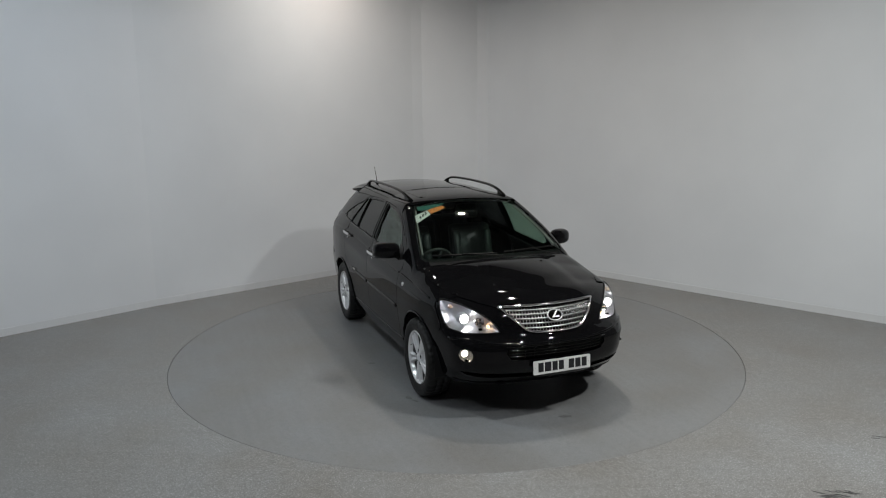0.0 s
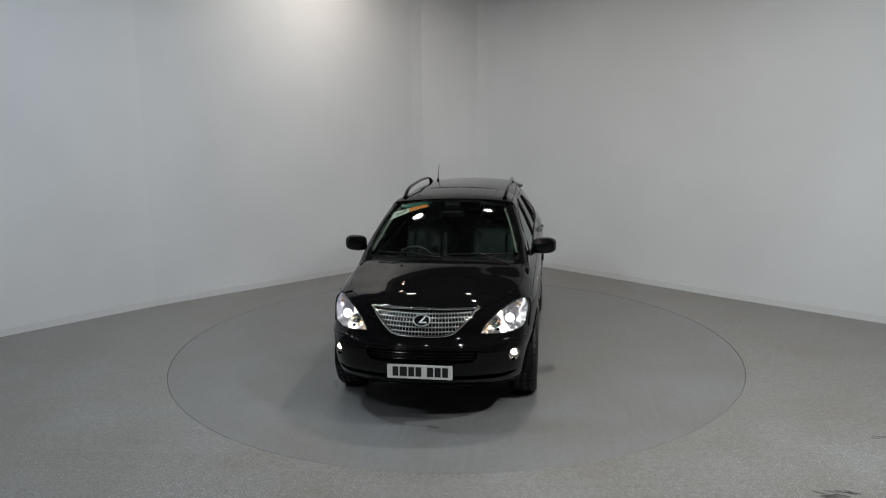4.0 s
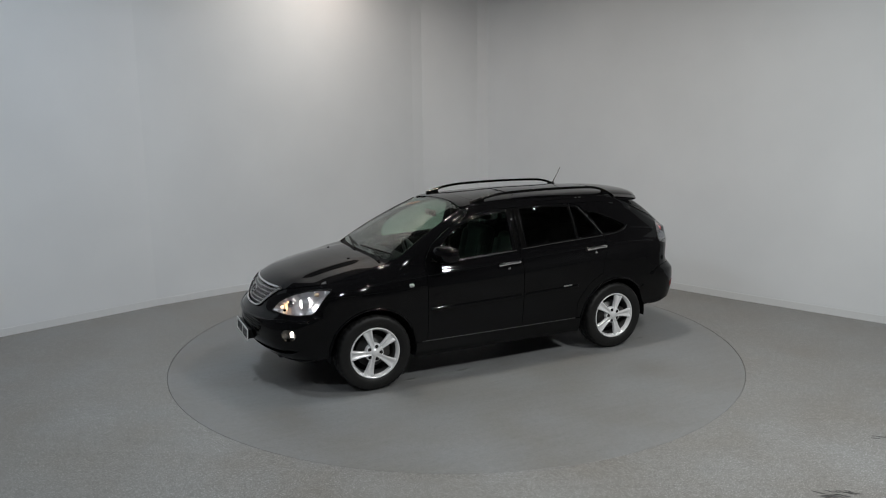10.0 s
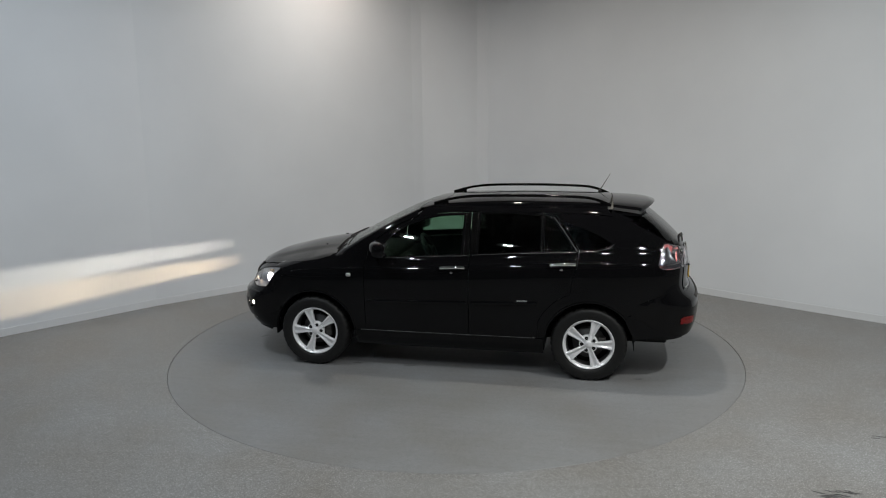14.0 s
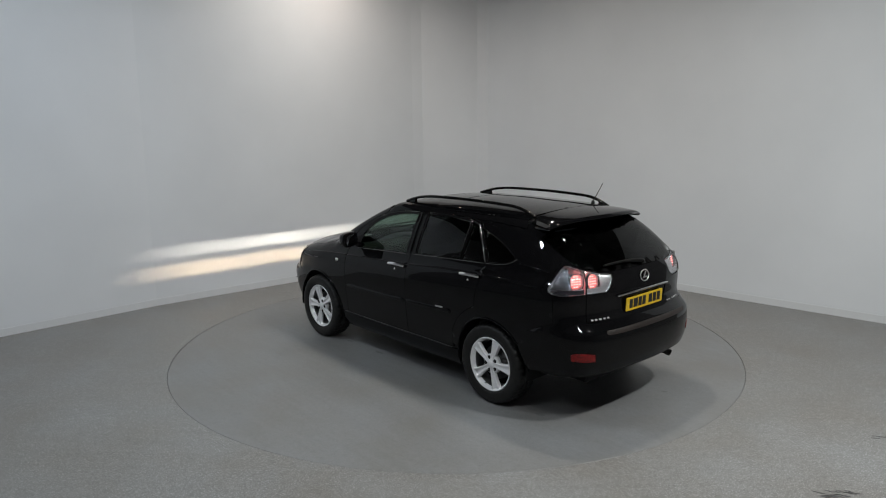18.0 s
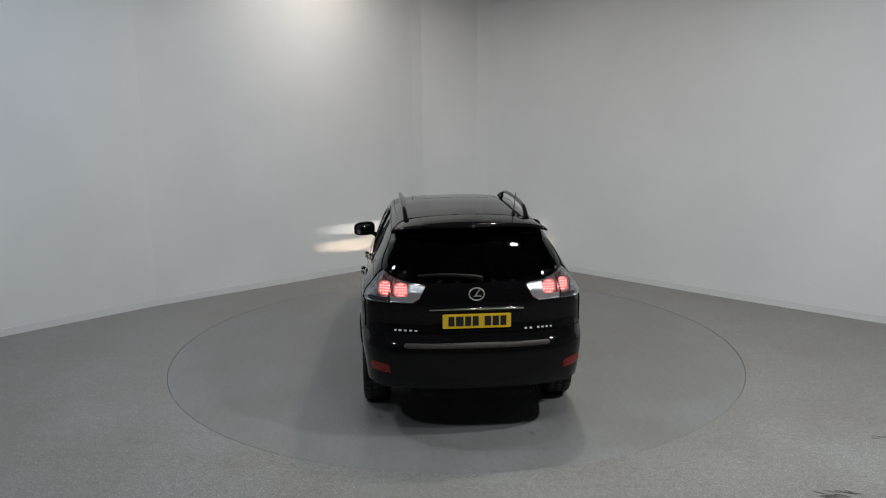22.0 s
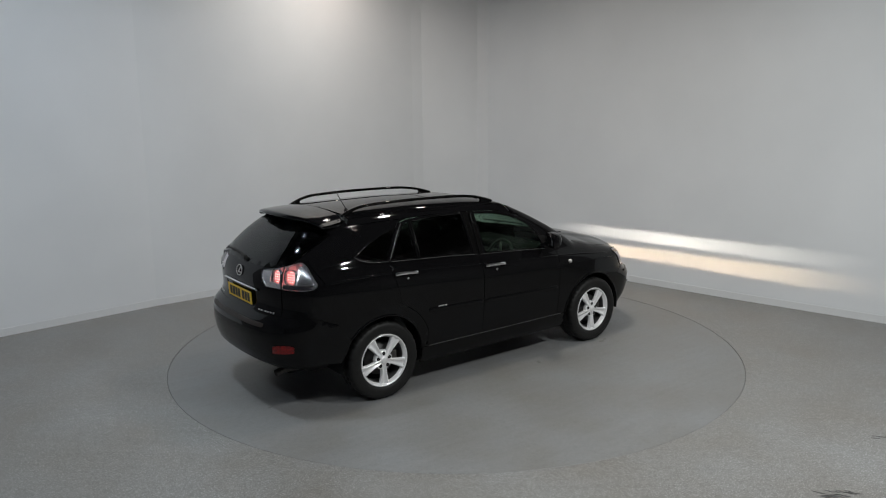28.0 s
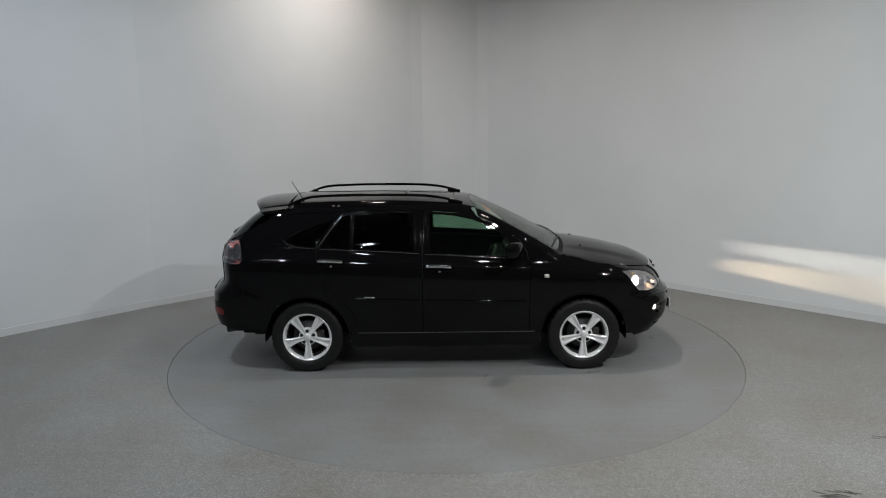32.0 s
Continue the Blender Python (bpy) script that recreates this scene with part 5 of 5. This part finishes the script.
for x, w, dz in rows:
    for t in ys:
        y = t * w
        xx = x + 0.16 * (t * t) * max(0.0, (-1.555 - x) / 0.41)
        vs.append((xx, y, float(roof_z(xx)) - 0.105 * y * y - 0.0875 * y ** 4 - 0.022 * max(0.0, (abs(t) - 0.70) / 0.30) ** 2 + dz + (0.0 if abs(t) < 0.99 else -0.006)))
n = len(ys)
top_n = len(vs)
for (x, w, dz), drop in zip(rows, (0.048, 0.044, 0.038, 0.029, 0.018)):
    for t in ys:
        y = t * w
        xx = x + 0.16 * (t * t) * max(0.0, (-1.555 - x) / 0.41) + (0.012 if x < -1.9 else 0)
        vs.append((xx, y, float(roof_z(xx)) - 0.105 * y * y - 0.0875 * y ** 4 - 0.022 * max(0.0, (abs(t) - 0.70) / 0.30) ** 2 + dz - drop))
for i in range(len(rows) - 1):
    for k in range(n - 1):
        a = i * n + k
        fs.append((a, a + n, a + n + 1, a + 1))
        b = a + top_n
        fs.append((b, b + 1, b + n + 1, b + n))
for k in range(n - 1):
    a, b = (len(rows) - 1) * n + k, (len(rows) - 1) * n + k + top_n
    fs.append((a, b, b + 1, a + 1))
for i in range(len(rows) - 1):
    for k, s in ((0, 1), (n - 1, -1)):
        q = (i * n + k, i * n + k + top_n, (i + 1) * n + k + top_n, (i + 1) * n + k)
        fs.append(q if s < 0 else q[::-1])
spoiler = mesh_object("roof_spoiler", vs, fs, M_PAINT, car, "glossy black spoiler over the rear window")
for e in spoiler.data.polygons:
    e.use_smooth = True
pair("spoiler_foot", [(-1.52, 0.60), (-1.55, 0.74), (-1.80, 0.74), (-1.86, 0.66), (-1.72, 0.60)], from_shoulder, M_PAINT, spoiler, offset=-0.004, thick=0.008)

# roof rails
rail_pts = [(0.18, 0.528, 1.622), (0.06, 0.536, 1.658), (-0.08, 0.540, 1.686), (-0.30, 0.542, 1.704), (-0.80, 0.539, 1.711), (-1.22, 0.529, 1.702), (-1.36, 0.523, 1.686), (-1.46, 0.517, 1.655), (-1.53, 0.512, 1.622)]
sp = spline(rail_pts, 6)
t = np.linspace(-1, 1, len(sp))
v, f = tube(sp, list(0.0165 + 0.004 * np.abs(t) ** 8), 10, (1.25, 0.85))
rails = both("roof_rail", v, f, M_GLOSS, car, "black roof rail")


def rail_foot(x0, x1):
    """A solid wedge that fills the rail's end down to the roof."""
    rows = [q for q in sp if min(x0, x1) <= q[0] <= max(x0, x1)]
    ground = lay([(q[0], q[1]) for q in rows], from_top)
    vs, fs = [], []
    for q, g in zip(rows, ground):
        vs += [(q[0], q[1] - 0.017, g[2] - 0.01), (q[0], q[1] + 0.019, g[2] - 0.014), (q[0], q[1] + 0.012, q[2]), (q[0], q[1] - 0.012, q[2])]
    for i in range(len(rows) - 1):
        for k in range(4):
            l = (k + 1) % 4
            fs.append((4 * i + k, 4 * i + l, 4 * i + 4 + l, 4 * i + 4 + k))
    n = 4 * (len(rows) - 1)
    fs += [(0, 3, 2, 1), (n, n + 1, n + 2, n + 3)]
    both("rail_foot", vs, fs, M_GLOSS, rails, smooth=False)


rail_foot(0.18, 0.02)
rail_foot(-1.42, -1.53)

# aerial
v, f = merged([lathe([(0.0, 0.022), (0.012, 0.020), (0.018, 0.0), (0.018, -0.02)], 14, "z")])
aer = mesh_object("aerial", [Vector(q) + Vector((-1.43, -0.42, 1.655)) for q in v], f, M_TRIM, car, "short black roof aerial")
v, f = tube([(-1.43, -0.42, 1.668), (-1.485, -0.42, 1.758), (-1.535, -0.42, 1.843)], [0.005, 0.0036, 0.003], 6)
mesh_object("aerial_rod", v, f, M_TRIM, aer)

# exhaust
v, f = tube([(-1.9, -0.50, 0.33), (-2.10, -0.53, 0.350), (-2.17, -0.54, 0.352), (-2.24, -0.545, 0.338)], 0.030, 14, caps=False)
mesh_object("exhaust_pipe", v, f, M_STEEL, car, "dull steel tailpipe")
v, f = tube([(-1.2, -0.48, 0.33), (-1.95, -0.50, 0.34)], 0.09, 14, (1.3, 0.7))
mesh_object("silencer", v, f, M_TRIM, car)

# wheels
def tyre_data():
    prof = [(0.232, 0.085), (0.238, 0.101), (0.256, 0.111), (0.285, 0.117), (0.312, 0.1165), (0.330, 0.111), (0.340, 0.102), (0.3465, 0.086), (0.3495, 0.066),
            (0.3505, 0.040), (0.345, 0.036), (0.345, 0.030), (0.351, 0.026), (0.351, -0.026), (0.345, -0.030), (0.345, -0.036), (0.3505, -0.04), (0.3495, -0.07), (0.343, -0.098), (0.30, -0.118), (0.25, -0.11), (0.232, -0.09)]
    prof = [(r * 1.013 + 0.001 * (r > 0.3), h) for r, h in prof]
    seg, n = 160, len(prof)
    vs, fs = [], []
    for i in range(seg):
        cut = i % 4 in (0, 1) and i % 4 == 0 or i % 8 == 5
        for k, (r, h) in enumerate(prof):
            rr = r - (0.007 if cut and 6 <= k <= 18 else 0.0)
            a = 2 * math.pi * (i + (0.8 if h > 0.05 else 0.0)) / seg
            vs.append((rr * math.cos(a), h, rr * math.sin(a)))
    for i in range(seg):
        j = (i + 1) % seg
        for k in range(n - 1):
            fs.append((i * n + k, i * n + k + 1, j * n + k + 1, j * n + k))
    return vs, fs


def spoke_data(a):
    """One tapered alloy spoke with a groove along it, pointing at the angle a."""
    vs, fs = [], []
    rows = [(0.034, 0.024, 0.088), (0.075, 0.0225, 0.094), (0.12, 0.028, 0.096), (0.165, 0.036, 0.097), (0.200, 0.044, 0.097), (0.223, 0.053, 0.094)]
    sec = [(-1.0, -0.035), (-1.0, -0.007), (-0.86, 0.0), (-0.52, 0.0), (-0.36, -0.012), (0.36, -0.012), (0.52, 0.0), (0.86, 0.0), (1.0, -0.007), (1.0, -0.035)]
    c, s = math.cos(a), math.sin(a)
    for r, w, h in rows:
        for q, d in sec:
            x, z = r, q * w
            g = d if abs(q) > 0.3 else (d if r > 0.08 else 0.0)
            vs.append((x * c - z * s, h + g, x * s + z * c))
    n = len(sec)
    for i in range(len(rows) - 1):
        for k in range(n - 1):
            fs.append((i * n + k, i * n + k + 1, (i + 1) * n + k + 1, (i + 1) * n + k))
    return vs, fs


TYRE, RIM_PROF = tyre_data(), [(0.240, 0.098), (0.2375, 0.105), (0.231, 0.104), (0.224, 0.096), (0.217, 0.084), (0.210, 0.066)]
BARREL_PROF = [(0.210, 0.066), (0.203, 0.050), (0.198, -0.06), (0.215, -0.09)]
tyre_me = mesh_object("tyre", *TYRE, M_RUBBER)
rim_me = mesh_object("rim", *lathe(RIM_PROF, 72, "y"), M_ALLOY)
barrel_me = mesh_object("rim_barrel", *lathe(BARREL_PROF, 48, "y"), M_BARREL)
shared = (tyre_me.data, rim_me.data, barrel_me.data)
for o in (tyre_me, rim_me, barrel_me):
    bpy.data.objects.remove(o)


def wheel(side, x, first):
    """A road wheel, its face outward; first: the angle of the first spoke in the wheel's own plane."""
    w = tagged(new("wheel"), "silver five-spoke alloy wheel on a black tyre")
    w.parent = car
    w.matrix_basis = pose(x, side * 0.792, WZ, 0, 0, 0 if side > 0 else 180) @ Matrix.Diagonal((1.006, 1.0, 1.006, 1.0))
    for nm, me, lab in (("tyre", shared[0], "black road tyre with a cut tread"), ("rim", shared[1], "polished silver alloy rim"), ("rim_barrel", shared[2], "inner barrel of the rim, coloured dark for shade")):
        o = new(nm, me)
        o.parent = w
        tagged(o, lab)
    for k in range(5):
        v, f = spoke_data(radians(first + 72 * k))
        mesh_object("spoke", v, f, M_ALLOY, w)
    v, f = lathe([(0.0, 0.100), (0.022, 0.0985), (0.029, 0.094), (0.032, 0.088), (0.080, 0.0865), (0.087, 0.080), (0.090, 0.045)], 32, "y")
    mesh_object("hub", v, f, M_ALLOY, w)
    for k in range(5):
        a = radians(first + 36 + 72 * k)
        v, f = lathe([(0.0, 0.0925), (0.003, 0.092), (0.0055, 0.091), (0.006, 0.080)], 6, "y")
        mesh_object("wheel_nut", [(q[0] + 0.060 * math.cos(a), q[1], q[2] + 0.060 * math.sin(a)) for q in v], f, M_STEEL, w)
        # flat dark disc on the hub, painted shade for the nut's hole
        v, f = lathe([(0.0, 0.0884), (0.0172, 0.0886), (0.0180, 0.085)], 16, "y")
        mesh_object("nut_hole_shade", [(q[0] + 0.060 * math.cos(a), q[1], q[2] + 0.060 * math.sin(a)) for q in v], f, M_DARK, w)
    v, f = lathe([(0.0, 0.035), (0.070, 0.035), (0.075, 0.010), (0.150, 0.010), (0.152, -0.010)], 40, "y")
    mesh_object("brake_disc", v, f, M_BARREL, w, "steel brake disc in the barrel's shade colour")
    # dark plate stands in for the shade in the wheel's hollows
    v, f = lathe([(0.0, -0.02), (0.205, -0.02), (0.205, -0.03)], 40, "y")
    mesh_object("wheel_back", v, f, M_DARK, w)
    bm = bmesh.new()
    box(bm, (-0.16, -0.01, -0.06), (-0.09, 0.052, 0.06), 0.012)
    part("brake_caliper", bm, M_STEEL, w)
    va = radians(first + 36 + 72)
    v, f = tube([(0.205 * math.cos(va), 0.075, 0.205 * math.sin(va)), (0.196 * math.cos(va), 0.096, 0.196 * math.sin(va))], 0.004, 6)
    mesh_object("valve", v, f, M_TRIM, w)
    return w


wheel(1, WX, 0)
wheel(1, -WX, 180)
wheel(-1, WX, 270)
wheel(-1, -WX, 270)
for sx in (WX, -WX):
    vs, fs = [], []
    seg = 28
    for i in range(seg + 1):
        a = math.pi * (-0.04 + 1.08 * i / seg)
        for y in (0.878, 0.50):
            vs.append((sx + 0.418 * math.cos(a), y, WZ + 0.418 * math.sin(a)))
    for i in range(seg):
        fs.append((2 * i, 2 * i + 1, 2 * i + 3, 2 * i + 2))
    k = len(vs)
    vs.append((sx, 0.50, WZ))
    fs += [(k, 2 * i + 1, 2 * i + 3) for i in range(seg)]
    both("arch_liner", vs, fs, M_DARK, car)

# underbody; nose trays, bay box and corner boxes are added to block leaking light
for name, low, high, soft_edge in (
        ("floor_pan", (-0.94, -0.78, 0.225), (0.94, 0.78, 0.31), 0.02), ("front_subframe", (0.9, -0.50, 0.25), (1.95, 0.50, 0.33), 0.02),
        ("tray_light_block", (1.90, -0.46, 0.300), (2.14, 0.46, 0.320), 0.008), ("tray_light_block", (1.80, -0.66, 0.302), (2.02, 0.66, 0.318), 0.008),
        ("tray_light_block", (1.78, -0.76, 0.322), (1.90, 0.76, 0.334), 0.006), ("rear_subframe", (-2.1, -0.50, 0.28), (-0.9, 0.50, 0.38), 0.02),
        ("bay_light_block", (1.00, -0.47, 0.34), (2.02, 0.47, 0.78), 0.03),
        ("corner_light_block", (1.80, -0.74, 0.345), (1.93, -0.47, 0.62), 0.02), ("corner_light_block", (1.80, 0.47, 0.345), (1.93, 0.74, 0.62), 0.02)):
    bm = bmesh.new()
    box(bm, low, high, soft_edge)
    part(name, bm, M_DARK, car)

# cabin
def seat(x, y, lean, parent):
    """A leather seat: cushion, backrest, headrest on two posts."""
    bm = bmesh.new()
    box(bm, (x - 0.24, y - 0.25, 0.50), (x + 0.28, y + 0.25, 0.72), 0.06)
    s = part("seat", bm, M_LEATHER, parent, "dark leather seat", True)
    bm = bmesh.new()
    m = pose(x - 0.24, y, 0.66, 0, lean, 0)
    box(bm, (-0.07, -0.25, 0.0), (0.07, 0.25, 0.60), 0.055, m)
    for sy in (-0.19, 0.19):
        box(bm, (0.02, sy - 0.05, 0.05), (0.11, sy + 0.05, 0.52), 0.035, m)
    part("backrest", bm, M_LEATHER, s, "", True)
    bm = bmesh.new()
    box(bm, (-0.05, -0.13, 0.66), (0.05, 0.13, 0.83), 0.04, m)
    part("headrest", bm, M_LEATHER, s, "", True)
    for sy in (-0.06, 0.06):
        v, f = tube([m @ Vector((0, sy, 0.58)), m @ Vector((0, sy, 0.70))], 0.007, 8)
        mesh_object("headrest_post", v, f, M_CHROME, s)


seat(-0.05, 0.37, -14, car)
seat(-0.05, -0.37, -14, car)
for y in (-0.46, 0.0, 0.46):
    seat(-0.92, y, -18, car)
bm = bmesh.new()
box(bm, (0.52, -0.72, 0.62), (1.04, 0.72, 1.00), 0.07)
box(bm, (0.66, -0.62, 0.96), (1.12, 0.62, 1.065), 0.04)
part("dashboard", bm, M_DARK, car, "dark dashboard", True)
bm = bmesh.new()
box(bm, (-0.30, -0.10, 0.35), (0.60, 0.10, 0.70), 0.04)
part("centre_console", bm, M_DARK, car, "", True)
m = pose(0.44, -0.37, 0.985, 0, -64, 0)
pts = [m @ Vector((0.185 * math.cos(a), 0.185 * math.sin(a), 0)) for a in np.linspace(0, 2 * math.pi, 33)]
v, f = tube(pts, 0.016, 8, caps=False)
sw = mesh_object("steering_wheel", v, f, M_LEATHER, car, "dark leather steering wheel")
v, f = merged([tube([m @ Vector((0, 0, -0.02)), m @ Vector((0.18 * math.cos(a), 0.18 * math.sin(a), 0))], 0.014, 6) for a in (0.3, math.pi - 0.3, -math.pi / 2)]
              + [tube([m @ Vector((0, 0, 0.01)), m @ Vector((0, 0, -0.05))], [0.06, 0.07], 14)])
mesh_object("wheel_spokes", v, f, M_LEATHER, sw)
bm = bmesh.new()
box(bm, (0.36, -0.12, 1.445), (0.39, 0.12, 1.510), 0.014)
part("inner_mirror", bm, M_TRIM, car, "dark rear-view mirror", True)
panel("roof_lining", sym_top([(0.20, 0.0), (0.22, 0.5), (0.0, 0.56), (-1.0, 0.55), (-1.6, 0.50), (-1.62, 0.0)]), from_top, M_LINING, roof, "grey roof lining", offset=-0.045, thick=0.01, step=0.08)
pair("door_card", [(0.70, 0.45), (0.72, 1.08), (-0.19, 1.135), (-0.19, 0.45)], from_side, M_DARK, fd, "", offset=-0.05, thick=0.02, step=0.08)
pair("door_card", [(-0.25, 0.45), (-0.25, 1.15), (-1.15, 1.19), (-1.10, 0.85), (-0.9, 0.45)], from_side, M_DARK, rd, "", offset=-0.05, thick=0.02, step=0.08)

# stickers inside the top of the screen
def sticker(name, loop, mat, label):
    panel(name, loop, from_top, mat, screen, label, offset=-0.0105, thick=0.0006, step=0.03)


sticker("sticker", [(0.338, -0.522), (0.325, -0.20), (0.368, -0.258), (0.418, -0.440), (0.402, -0.530)], M_GREEN, "dark green corner sticker")
sticker("sticker", [(0.600, -0.610), (0.475, -0.590), (0.425, -0.440), (0.500, -0.425)], M_PAPER, "white and orange corner sticker")
sticker("sticker_stripe", [(0.497, -0.420), (0.422, -0.435), (0.375, -0.262), (0.420, -0.235)], M_ORANGE, "orange sticker stripe")
for i in range(3):
    u0 = 0.545 - 0.026 * i
    sticker("lettering_bar", [(u0, -0.560 + 0.036 * i), (u0 - 0.045, -0.548 + 0.036 * i), (u0 - 0.052, -0.528 + 0.036 * i), (u0 - 0.008, -0.538 + 0.036 * i)], M_INK, "")


# ---- what moves ----
def turn_at(t):
    """Degrees by which table and car have turned: a gentle start, then an even pace with a slight waver."""
    ramp, pace = 1.7, 9.35
    a = pace * t * t / (2 * ramp) if t < ramp else pace * (t - ramp / 2)
    waver = float(np.interp(t, [0, 3.3, 6, 9, 13, 16, 19, 22, 25, 28, 30, 32], [0.0, 0.0, 0.0, 0.05, 0.0, 0.65, 0.98, 0.55, 0.05, -0.35, -0.35, 0.05]))
    return -68.13 - a + waver


def motions():
    times = [0.0, 0.3, 0.6, 0.9, 1.2, 1.5, 1.8, 2.4] + [float(k) for k in range(3, 33)]
    walk(turntable, [(t, pose(0, 0, 0, 0, 0, turn_at(t))) for t in times])
    offset = pose(-0.097, 0.023, 0)
    walk(car, [(t, pose(0, 0, 0, 0, 0, turn_at(t)) @ offset) for t in times])


motions()
